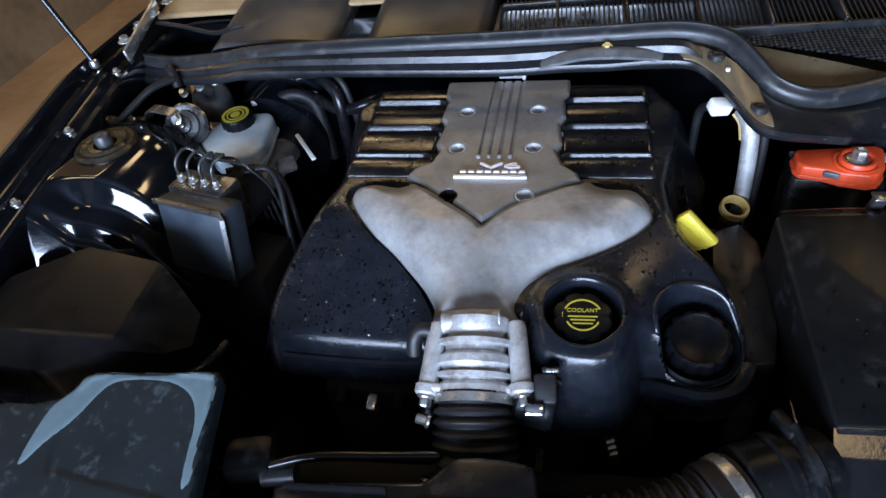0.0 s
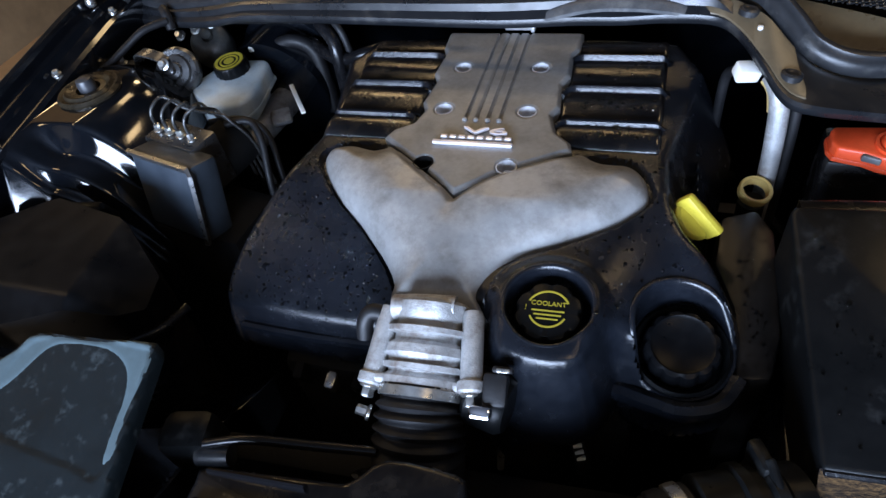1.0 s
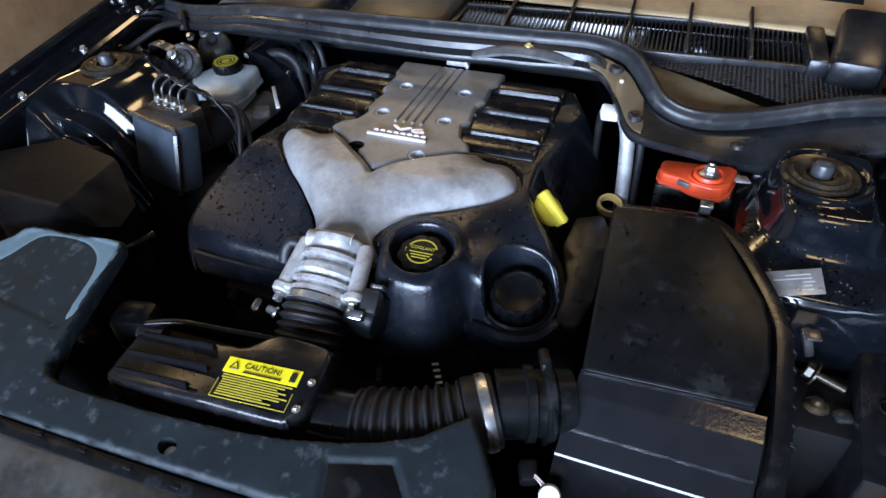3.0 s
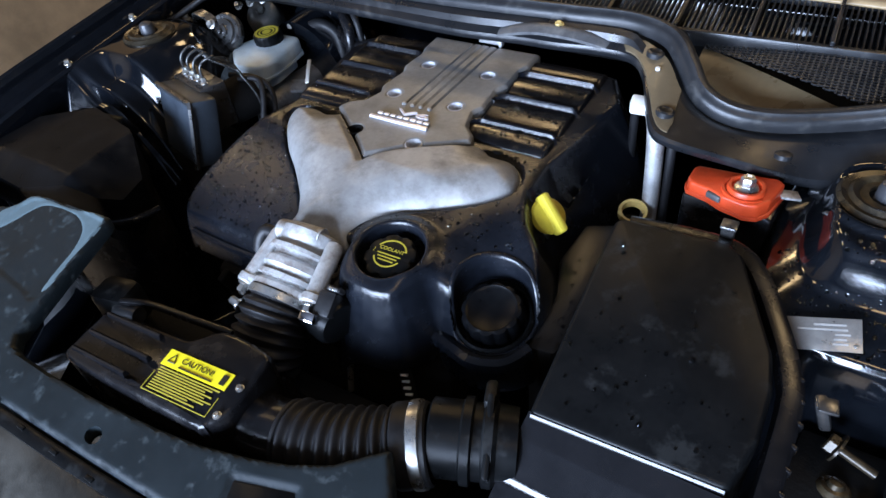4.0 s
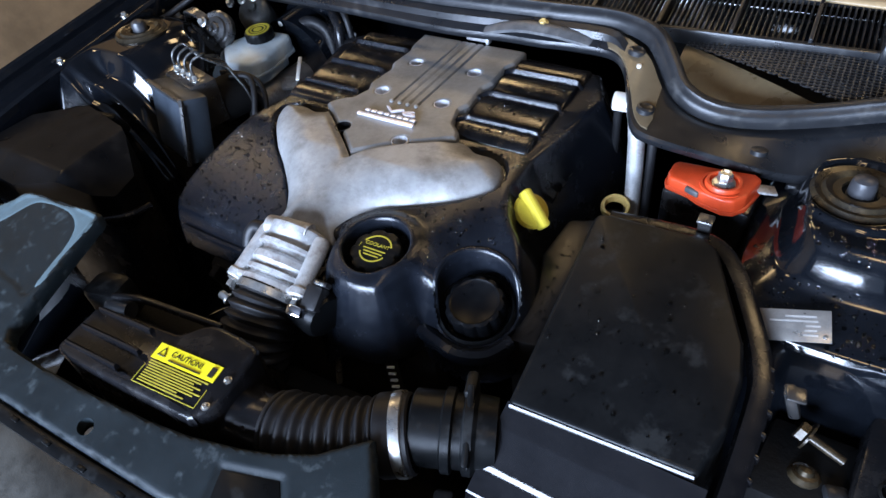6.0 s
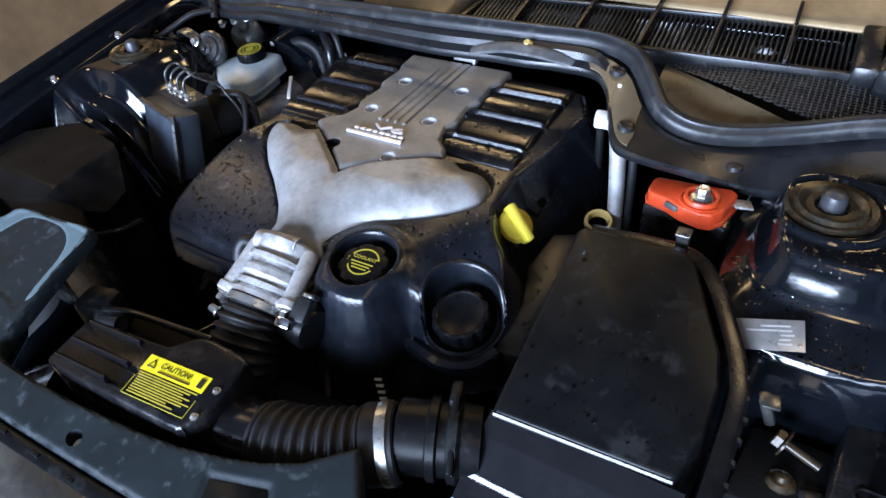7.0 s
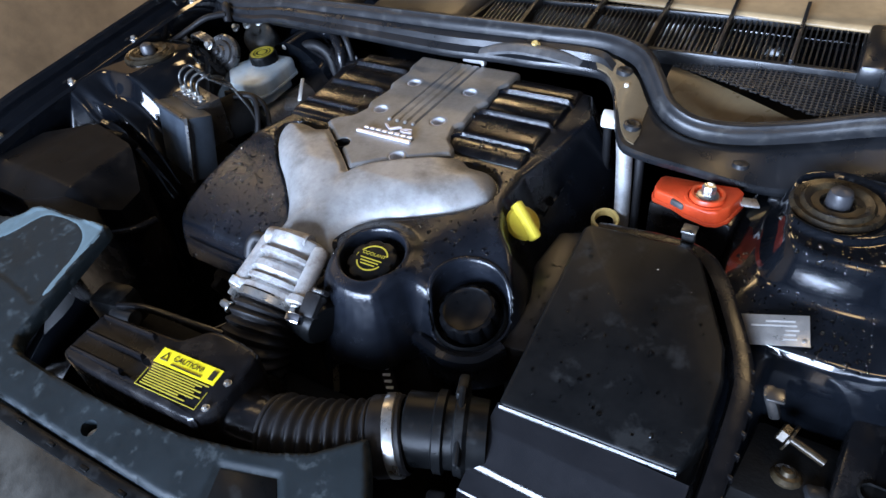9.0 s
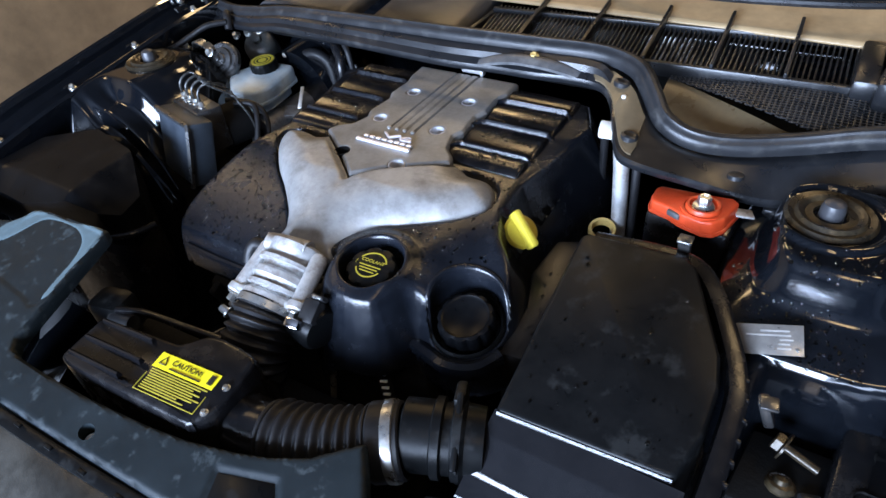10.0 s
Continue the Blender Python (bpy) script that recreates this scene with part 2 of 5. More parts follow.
def sweep(path, profile, caps=True, scale=None, up0=(0, 0, 1)):
    """Draws a closed 2D profile (side, up) along a path."""
    P = [np.array(p, float) for p in path]
    V, F, n = [], [], len(profile)
    for i, p in enumerate(P):
        d = P[min(i + 1, len(P) - 1)] - P[max(i - 1, 0)]
        d /= np.linalg.norm(d) + 1e-12
        up = np.array(up0, float)
        if i:
            up = last
        up = up - d * (up @ d)
        if np.linalg.norm(up) < 1e-6:
            up = np.array((1.0, 0, 0)) - d * d[0]
        up /= np.linalg.norm(up)
        last = up
        side = np.cross(d, up)
        k = scale(i) if scale else 1.0
        V += [tuple(p + side * a * k + up * b * k) for a, b in profile]
    for i in range(len(P) - 1):
        for j in range(n):
            a, b = i * n + j, i * n + (j + 1) % n
            F.append((a, b, b + n, a + n))
    if caps:
        F += [tuple(range(n))[::-1], tuple(range((len(P) - 1) * n, len(P) * n))]
    return V, F


def circle(r, n=12, sx=1.0, sy=1.0):
    return [(r * sx * math.cos(2 * math.pi * i / n), r * sy * math.sin(2 * math.pi * i / n)) for i in range(n)]


def tube(path, r, n=12, smooth=6, scale=None):
    return sweep(spline(path, smooth) if smooth else path, circle(r, n), scale=scale)


def lathe(profile, n=32, m=None, wave=None, ring=False):
    """A turned shape about z: profile of (radius, height) from the bottom up."""
    V, F = [], []
    for k, (r, h) in enumerate(profile):
        for i in range(n):
            a = 2 * math.pi * i / n
            q = r * (1 + (wave(k, a) if wave else 0))
            V.append((q * math.cos(a), q * math.sin(a), h))
    for k in range(len(profile) - 1):
        for i in range(n):
            a, b = k * n + i, k * n + (i + 1) % n
            F.append((a, b, b + n, a + n))
    top = (len(profile) - 1) * n
    if ring:
        F += [(top + i, top + (i + 1) % n, (i + 1) % n, i) for i in range(n)]
    else:
        F += [tuple(range(n))[::-1], tuple(range(top, top + n))]
    return moved((V, F), m) if m else (V, F)


def axis_pose(at, to):
    """A pose at a point whose z axis runs towards another."""
    d = (Vector(to) - Vector(at)).normalized()
    return Matrix.Translation(at) @ d.to_track_quat("Z", "Y").to_matrix().to_4x4()


def ss(a, b, v):
    t = np.clip((v - a) / (b - a), 0, 1)
    return t * t * (3 - 2 * t)


def sdf(poly, X, Y):
    """Signed distance to a closed outline, positive inside."""
    P = np.array([p[:2] for p in poly], float)
    D, inside = np.full(X.shape, 9.0), np.zeros(X.shape, bool)
    for (ax, ay), (bx, by) in zip(P, np.roll(P, -1, 0)):
        ex, ey = bx - ax, by - ay
        t = np.clip(((X - ax) * ex + (Y - ay) * ey) / (ex * ex + ey * ey + 1e-15), 0, 1)
        D = np.minimum(D, np.hypot(X - ax - t * ex, Y - ay - t * ey))
        hit = (ay > Y) != (by > Y)
        inside ^= hit & (X < ex * (Y - ay) / (ey if abs(ey) > 1e-12 else 1e-12) + ax)
    return np.where(inside, D, -D)


def field(xs, ys, height, keep=None, cell=0.0025, wall=0.0):
    """A moulded surface over a grid; keep(x, y) > 0 bounds it, grid points next to the bound slide on to it, and wall drops a skirt from the rim."""
    X, Y = np.meshgrid(xs, ys)
    ok = np.ones(X.shape, bool)
    if keep:
        d = keep(X, Y)
        near, e = np.abs(d) < cell * 0.55, 1e-4
        for _ in range(3):
            d = keep(X, Y)
            gx, gy = (keep(X + e, Y) - d) / e, (keep(X, Y + e) - d) / e
            g2 = np.maximum(gx * gx + gy * gy, 0.2)
            X, Y = np.where(near, X - gx / g2 * d, X), np.where(near, Y - gy / g2 * d, Y)
        ok = near | (d > 0)
    Z = height(X, Y)
    idx, V, F, nx = -np.ones(X.shape, int), [], [], len(xs)
    for j, i in zip(*np.nonzero(ok)):
        idx[j, i] = len(V)
        V.append((X[j, i], Y[j, i], Z[j, i]))
    for j in range(len(ys) - 1):
        for i in range(nx - 1):
            q = [k for k in (idx[j, i], idx[j, i + 1], idx[j + 1, i + 1], idx[j + 1, i]) if k >= 0]
            if len(q) >= 3:
                F.append(tuple(q))
    if wall:
        seen = set()
        for q in F:
            for a, b in zip(q, q[1:] + q[:1]):
                seen.add((a, b))
        low = {}
        for a, b in sorted(seen):
            if (b, a) not in seen:
                for k in (a, b):
                    if k not in low:
                        low[k] = len(V)
                        V.append((V[k][0], V[k][1], V[k][2] - wall))
                F.append((b, a, low[a], low[b]))
    return V, F


def span(a, b, step):
    return np.linspace(a, b, int(round((b - a) / step)) + 1)


def letters(body, size, depth, m):
    """Raised lettering in the built-in typeface, as a mesh laid at the pose m."""
    cu = bpy.data.curves.new("lettering", "FONT")
    cu.body, cu.size, cu.extrude, cu.align_x, cu.align_y = body, size, depth, "CENTER", "CENTER"
    tmp = new("lettering", cu)
    me = bpy.data.meshes.new_from_object(tmp)
    geo = [tuple(m @ v.co) for v in me.vertices], [tuple(p.vertices) for p in me.polygons]
    bpy.data.objects.remove(tmp)
    bpy.data.curves.remove(cu)
    bpy.data.meshes.remove(me)
    return geo


def hex_bolt(r, h, flange=True):
    prof = ([(r * 1.5, 0), (r * 1.5, h * 0.18), (r * 1.05, h * 0.3)] if flange else [(r, 0)])
    a = lathe(prof + [(r * 0.9, h * 0.3)], 16) if flange else None
    b = lathe([(r, h * 0.2), (r, h * 0.88), (r * 0.85, h), (r * 0.5, h), (r * 0.45, h * 0.93)], 6)
    return merge(a, b) if a else b


# ---- the garage ----
link("floor", rbox((0, 0.6, -0.05), (6.4, 7.0, 0.1), 0), M_FLOOR)
tagged(bpy.data.objects["floor"], "worn brown concrete garage floor under the car", "floor", kind="structure")
# all but the west wall are unseen, kept dark and bluish for cool reflections
for nm, c, s in (("wall_west", (-3.1, 0.6, 1.4), (0.2, 7.0, 2.8)), ("wall_east", (3.1, 0.6, 1.4), (0.2, 7.0, 2.8)), ("wall_north", (0, 4.1, 1.4), (6.0, 0.2, 2.8)),
                 ("wall_south", (0, -2.9, 2.6), (6.0, 0.2, 0.4)), ("wall_south_west", (-2.4, -2.9, 1.2), (1.2, 0.2, 2.4)), ("wall_south_east", (2.4, -2.9, 1.2), (1.2, 0.2, 2.4))):
    tan = nm == "wall_west"
    tagged(link(nm, rbox(c, s, 0), M_WALLTAN if tan else M_WALL), "blurred brown plastered garage wall" if tan else "unseen dark blue-grey garage wall, coloured for dim cool reflections", "wall", kind="structure")
# unseen ceiling, dark so that the tops of parts mirror little light
tagged(link("ceiling", rbox((0, 0.6, 2.85), (6.4, 7.0, 0.1), 0), M_CEIL), "unseen dark garage ceiling, coloured for dim cool reflections", "ceiling", kind="structure")
tagged(link("ground", rbox((0, -10, -0.06), (60, 14, 0.1), 0), M_FLOOR), "bare ground in front of the garage", "ground", kind="structure")


# ---- the car's body round the engine bay ----
car = thing("car_body", (0, 0.6, 0), "black painted car front with its bonnet open", "car")


def tower(x, y, left=False):
    """Height of an inner wing: a domed strut tower with steep stepped flanks, for x outwards from the engine."""
    r = np.hypot((x - 0.585) * np.where(x < 0.585, 1.2, 1.0), (y - 0.705) * np.where(y < 0.705, 0.76, 1.0))
    if left:
        r = np.hypot((x - 0.585) * np.where(x < 0.585, 1.2, 1.0), (y - 0.705) * np.where(y < 0.705, 0.52, 1.0))
        z = 0.929 - 0.22 * np.maximum(r - 0.058, 0) - 7.5 * np.maximum(r - 0.068, 0) ** 2 - 1.6 * np.maximum(r - 0.19, 0)
        near = 1 - ss(0.57, 0.63, x)
        for a, drop, wide in ((0.604, 0.036, 0.021), (0.562, 0.021, 0.0125)):
            z = z - drop * near * (1 - ss(0, wide * 1.3, y - a))
        z = z - 1.3 * np.maximum(0.555 - y, 0)
    else:
        q = (np.abs((x - 0.585) * np.where(x < 0.585, 1.35, 0.8)) ** 3.2 + np.abs((y - 0.705) * np.where(y < 0.705, 0.76, 1.0)) ** 3.2) ** (1 / 3.2)
        z = 0.931 - 0.042 * ss(0.064, 0.092, q) - 0.40 * np.maximum(q - 0.088, 0) - 0.030 * ss(0.128, 0.139, q) - 14.0 * np.maximum(q - 0.134, 0)
    rt = np.hypot(x - 0.580, y - 0.704)
    z = z + 0.006 * (ss(0.052, 0.055, rt) - ss(0.060, 0.064, rt)) * (0 if left else 1)
    z = np.maximum(z, 0.62 - 0.6 * np.maximum(0.44 - y, 0) - 2.0 * np.maximum(0.52 - x, 0))
    k = ss(0.63, 0.685, x) * (ss(0.50, 0.60, y) if not left else 1)
    return np.maximum(z * (1 - k) + 0.895 * k * ss(0.3, 0.6, y) + 0.80 * k * (1 - ss(0.3, 0.6, y)), 0.45)


xs, ys = span(0.33, 0.71, 0.0027), span(0.20, 1.06, 0.0027)
for side, nm in ((-1, "inner_wing"), (1, "inner_wing")):
    V, F = field(xs, ys, lambda X, Y, s=side: tower(X, Y, s < 0))
    if side < 0:
        V, F = [(-x, y, z) for x, y, z in V], [q[::-1] for q in F]
    part(nm, (V, F), M_PAINT, car, "glossy black strut tower panel", solid=0.003, sharp=60)


def fender_lift(y):
    return 0.006 - 0.115 * max(0.86 - y, 0) - 0.05 * max(0.5 - y, 0)


def fender(side):
    prof = [(-0.16, 0.62), (-0.15, 0.80), (-0.09, 0.905), (-0.03, 0.955), (-0.004, 0.968), (0.004, 0.966), (0.008, 0.948), (0.024, 0.946), (0.030, 0.956), (0.036, 0.957),
            (0.040, 0.946), (0.060, 0.945), (0.078, 0.952), (0.084, 0.948), (0.086, 0.86)]
    yy = np.linspace(0.05, 1.35, 66)
    V, F, n = [], [], len(prof)
    for y in yy:
        x0 = -0.722 + max(0.90 - y, 0) * 0.05
        lift = fender_lift(y)
        x0 -= 0.055 if side > 0 else 0.0
        V += [(-side * (x0 + w), y, z + lift) for w, z in prof]
    for i in range(len(yy) - 1):
        for j in range(n - 1):
            a = i * n + j
            F.append((a, a + 1, a + 1 + n, a + n) if side < 0 else (a, a + n, a + 1 + n, a + 1))
    return part("fender", (V, F), M_PAINT, car, "black fender rail with gutter and bolts", solid=0.0015, sharp=30)


fl, fr = fender(-1), fender(1)
for side, fd in ((-1, fl), (1, fr)):
    for y in (0.24, 0.42, 0.58, 0.735, 0.90):
        x0 = -0.722 + max(0.90 - y, 0) * 0.05 + 0.052 - (0.055 if side > 0 else 0.0)
        lz = 0.945 + fender_lift(y)
        part("bolt", moved(hex_bolt(0.005, 0.007), pose(-side * x0, y, lz)), M_STEEL, fd)
# bumper fascia in front of the radiator cover, firewall, floor of the bay
xs, ys = span(-0.62, 0.62, 0.02), span(-0.12, 0.118, 0.01)
part("bumper", field(xs, ys, lambda X, Y: 0.832 - 0.55 * np.maximum(0.10 - Y, 0) ** 1.2 - 0.10 * X * X), M_BUMPER, car, "dusty dark bumper top", solid=0.004)
part("firewall", rbox((0, 1.10, 0.70), (1.34, 0.03, 0.50), 0.004), M_PAINT, car)
# near-black panels added so that gaps between the parts read as shade
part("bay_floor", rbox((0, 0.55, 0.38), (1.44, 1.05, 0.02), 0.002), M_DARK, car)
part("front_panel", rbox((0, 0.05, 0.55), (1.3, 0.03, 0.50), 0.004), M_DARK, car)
part("windscreen", rbox((0, 1.55, 1.22), (1.30, 0.95, 0.008), 0.002, (30, 0, 0)), M_GLASS, car, "dark sloping windscreen glass")
for sx in (-1, 1):
    wh = part("wheel", lathe([(0.20, -0.1), (0.31, -0.1), (0.33, -0.07), (0.33, 0.07), (0.31, 0.1), (0.20, 0.1)], 40, pose(sx * 0.70, 0.55, 0.33, 0, 90, 0)), M_RUBBER, car)
part("cabin_shell", rbox((0, 2.35, 0.75), (1.5, 2.0, 1.1), 0.08), M_PAINT, car)

# strut mounts
for sx in (-1, 1):
    st = thing("strut_mount", (sx * 0.575, 0.70, 0.935), "strut top mount with dusty ring and rubber cap on the tower", "strut mount", "strut mounts")
    c = Matrix.Translation((sx * 0.578, 0.705, 0.927)) @ Matrix.Diagonal((0.9, 0.9, 0.85, 1))
    part("bearing_ring", lathe([(0.026, 0.0), (0.050, 0.0), (0.052, 0.006), (0.048, 0.011), (0.041, 0.009), (0.037, 0.014), (0.031, 0.012), (0.026, 0.006)], 40, c, ring=True), M_DARK2, st, "dusty brown metal ring")
    part("rubber_cap", lathe([(0.0145, 0.0), (0.014, 0.020), (0.012, 0.027), (0.007, 0.030), (0.001, 0.0305)], 24, c), M_SCUTTLE, st)
    part("washer", lathe([(0.020, 0.004), (0.031, 0.005), (0.030, 0.009), (0.020, 0.010)], 30, c, ring=True), M_DARK2, st)

# ---- cowl: lip, seal, scuttle grille ----
cowl = thing("cowl_panel", (0, 0.95, 0.95), "black plastic cowl panel with vent grille below the windscreen", "cowl")
SEAL = spline([(-0.66, 0.96, 0.948), (-0.57, 0.925, 0.955), (-0.47, 0.905, 0.968), (-0.38, 0.895, 0.982), (-0.22, 0.882, 0.993), (0.0, 0.872, 1.000), (0.16, 0.872, 1.003), (0.255, 0.872, 1.004),
               (0.312, 0.853, 0.998), (0.343, 0.823, 0.980), (0.367, 0.797, 0.962), (0.405, 0.786, 0.950), (0.455, 0.795, 0.946), (0.52, 0.815, 0.952), (0.60, 0.832, 0.970), (0.70, 0.85, 0.98)], 10)
LIP = [(-0.66, 0.925, 0.925), (-0.55, 0.893, 0.936), (-0.46, 0.868, 0.950), (-0.38, 0.862, 0.962), (-0.20, 0.846, 0.967), (0.0, 0.832, 0.969), (0.10, 0.833, 0.972), (0.16, 0.830, 0.974), (0.22, 0.832, 0.976),
       (0.268, 0.826, 0.975), (0.292, 0.800, 0.970), (0.312, 0.755, 0.962), (0.333, 0.713, 0.951), (0.358, 0.701, 0.947), (0.43, 0.722, 0.926), (0.50, 0.748, 0.903), (0.545, 0.765, 0.902), (0.61, 0.79, 0.915), (0.70, 0.81, 0.93)]
LIPS = spline(LIP, 10)


def resample(path, n):
    P = np.array(path)
    s = np.concatenate([[0], np.cumsum(np.linalg.norm(np.diff(P, axis=0), axis=1))])
    return np.stack([np.interp(np.linspace(0, s[-1], n), s, P[:, k]) for k in range(3)], 1)


A, B = resample(SEAL, 170), resample(LIPS, 170)
SEAL_RIM = [(a * 0.86, b * 0.86) for a, b in ((-0.013, -0.016), (-0.014, -0.002), (-0.010, 0.007), (-0.002, 0.011), (0.004, 0.010), (0.006, 0.005), (0.009, 0.004), (0.012, 0.000), (0.014, -0.006), (0.013, -0.016))]
# stepped sheet between the lip's edge and the seal
V, F, rows = [], [], [(0.0, -0.012), (0.0, -0.004), (0.03, 0.0), (0.30, 0.002), (0.36, 0.012), (0.62, 0.012), (0.68, 0.0), (1.0, -0.010), (1.35, -0.012)]
for a, b in zip(A, B):
    for k, dz in rows:
        q = b + (a - b) * k
        base = b[2] + (a[2] - 0.012 - b[2]) * min(k, 1)
        flat = float(ss(0.26, 0.29, q[0])) if 0.02 < k < 1 else 0.0
        V.append((q[0], q[1], base + dz * 0.8 * (1 - flat)))
n = len(rows)
F = [(i * n + j, (i + 1) * n + j, (i + 1) * n + j + 1, i * n + j + 1) for i in range(169) for j in range(n - 1)]
part("lip_panel", (V, F), M_COWL, cowl, "stepped black cowl lip", solid=0.002, sharp=30)
seal = link("bonnet_seal", sweep(A, SEAL_RIM), M_SEAL, sharp=50)
tagged(seal, "dusty black rubber bonnet seal running along the cowl", "rubber seal")
# raised arch in the middle of the lip with its screw
arch = spline([(0.065, 0.834, 0.972), (0.10, 0.832, 0.982), (0.13, 0.830, 0.988), (0.16, 0.829, 0.989), (0.19, 0.830, 0.987), (0.225, 0.834, 0.980), (0.25, 0.836, 0.974)], 5)
part("arch_flange", sweep([(x, y + 0.010, z) for x, y, z in arch], [(-0.010, -0.006), (-0.010, 0.003), (-0.004, 0.005), (0.003, 0.003), (0.011, -0.002), (0.011, -0.006)]), M_WORN, cowl, "worn grey arched flange")
part("screw", moved(hex_bolt(0.005, 0.006), pose(0.158, 0.846, 0.992, 20, 0, 0)), M_BRASS, cowl)
# bolted plate on the lip at the bend; warm reflection put into its brown
def on_lip(i, k, lift):
    a, b = A[i], B[i]
    q = b + (a - b) * k
    return (q[0], q[1], b[2] + (a[2] - 0.012 - b[2]) * k + lift)


run = [i for i in range(170) if 0.258 < B[i][0] < 0.356 and B[i][1] > 0.690]
V, F = [], []
for n_, i in enumerate(run):
    ease = min(1.0, (n_ + 0.6) / 2.5, (len(run) - n_ - 0.4) / 2.5)
    V += [on_lip(i, k, z) for k, z in ((0.10, -0.002), (0.10, 0.0016), (0.12, 0.0022), (0.12 + 0.60 * ease, 0.0022), (0.14 + 0.60 * ease, -0.002))]
F = [(i * 5 + j, i * 5 + 5 + j, i * 5 + 6 + j, i * 5 + 1 + j) for i in range(len(run) - 1) for j in range(4)]
part("lip_plate", (V, F), M_WARMPLATE, cowl, "brown-grey flat plate with two push rivets, warm reflection in its colour")
def lip_top(x, y):
    """A spot on the lip sheet over (x, y)."""
    i, k = min(((i, k) for i in run for k in np.linspace(0.1, 0.9, 33)), key=lambda q: math.dist(on_lip(*q, 0)[:2], (x, y)))
    return on_lip(i, k, 0.0035)


for at in (lip_top(0.300, 0.827), lip_top(0.340, 0.741)):
    part("push_rivet", lathe([(0.011, -0.004), (0.011, 0.002), (0.008, 0.0035), (0.006, 0.002), (0.001, 0.002)], 20, Matrix.Translation(at) @ pose(0, 0, 0, -6, 8, 0)), M_SEAL, cowl)
part("push_rivet", lathe([(0.003, -0.002), (0.003, 0.003), (0.001, 0.0035)], 10, Matrix.Translation(on_lip(run[int(0.52 * len(run))], 0.45, 0.002))), M_CONN, cowl)
part("push_rivet", lathe([(0.009, -0.002), (0.009, 0.003), (0.005, 0.005), (0.001, 0.005)], 18, pose(0.475, 0.712, 0.951, -10, 0, 0)), M_COWL, cowl)
# scuttle: two smooth panels and the slatted grille, sloping up to the glass
grz = lambda y: 0.962 + (y - 0.94) * 0.16


def scuttle_panel(x0, x1):
    return field(span(x0, x1, 0.01), span(0.925, 1.22, 0.01), lambda X, Y: 0.972 + (Y - 0.94) * 0.13 - 0.02 * ss(0.015, 0, np.minimum(X - x0, x1 - X)) + 0.012 * np.cos((X - (x0 + x1) / 2) / (x1 - x0) * 2.4))


part("scuttle_panel", scuttle_panel(-0.50, -0.265), M_SCUTTLE, cowl, "smooth grey scuttle panel", solid=0.004, sharp=60)
part("scuttle_panel", scuttle_panel(-0.225, -0.012), M_SCUTTLE, cowl, "smooth grey scuttle panel", solid=0.004, sharp=60)
part("back_panel", field(span(-0.66, 0.70, 0.02), span(1.050, 1.40, 0.014), lambda X, Y: 0.984 + (Y - 1.05) * 0.14 + 0.006 * np.cos(X * 3)), M_WARMDUST, cowl, "dusty scuttle edge at the glass, warm reflection put into its tan", solid=0.004, sharp=60)
part("trough", rbox((0.0, 1.05, 0.90), (1.34, 0.18, 0.01), 0.002), M_DARK, cowl)
gril = part("grille_rim", merge(rbox((0.285, 0.935, grz(0.935)), (0.58, 0.010, 0.022), 0.003, (0, 0, 2.0)), rbox((0.285, 1.045, grz(1.045)), (0.58, 0.008, 0.012), 0.002, (0, 0, 4.0)),
                                rbox((-0.006, 0.985, grz(0.98)), (0.01, 0.11, 0.02), 0.003), rbox((0.575, 1.0, grz(1.0)), (0.03, 0.14, 0.03), 0.006)), M_COWL, cowl, "vent grille rim")
slat = None
for i in range(78):
    x = 0.004 + i * 0.0073
    if slat is None:
        slat = part("slat", rbox((0, 0, 0), (0.0022, 0.112, 0.012), 0), M_COWL, gril)
        ob = slat
    else:
        ob = new("slat", slat.data)
        ob.parent = gril
    ob.matrix_basis = pose(x, 0.99 + x * 0.045, grz(0.99) - 0.002, 9, 0, 2)
for x in (0.085, 0.19, 0.29, 0.385, 0.48):
    part("divider", rbox((x, 0.995 + x * 0.045, grz(0.995) + 0.004), (0.005, 0.15, 0.03), 0.001, (9, 0, 2)), M_COWL, gril)
# tan stripe panel behind the grille and the diamond mesh beside the amber pocket
seal_y = lambda x: np.interp(x, A[:, 0], A[:, 1])
# pocket in brown, a painted stand-in for its warm reflection
part("pocket", field(span(0.335, 0.62, 0.005), span(0.79, 0.945, 0.005), lambda X, Y: 0.905 + 0.046 * ss(0.82, 0.935, Y + (X - 0.33) * 0.30) + 0.035 * ss(0.50, 0.62, X), lambda X, Y: np.minimum(np.minimum(0.9 * (0.934 - (X - 0.33) * 0.47 - Y), 0.53 - X), Y - seal_y(X) - 0.012), cell=0.005, wall=0.01), M_POCKET, cowl, "smooth black pocket with a warm reflection put into its colour", sharp=60)
# dark sheet added as the shade seen through the mesh
part("mesh_shade_sheet", rbox((0.51, 0.915, 0.925), (0.36, 0.10, 0.006), 0.001), M_DARK, cowl)
edge_y = lambda x: 0.932 - (x - 0.33) * 0.47
guard_z = lambda x, y: 0.951 + 0.010 * math.sin((x - 0.33) * 9) + 0.05 * (y - 0.9)
wires, knots = [], []
strip = [(-0.0012, -0.0008), (-0.0012, 0.0008), (0.0012, 0.0008), (0.0012, -0.0008)]
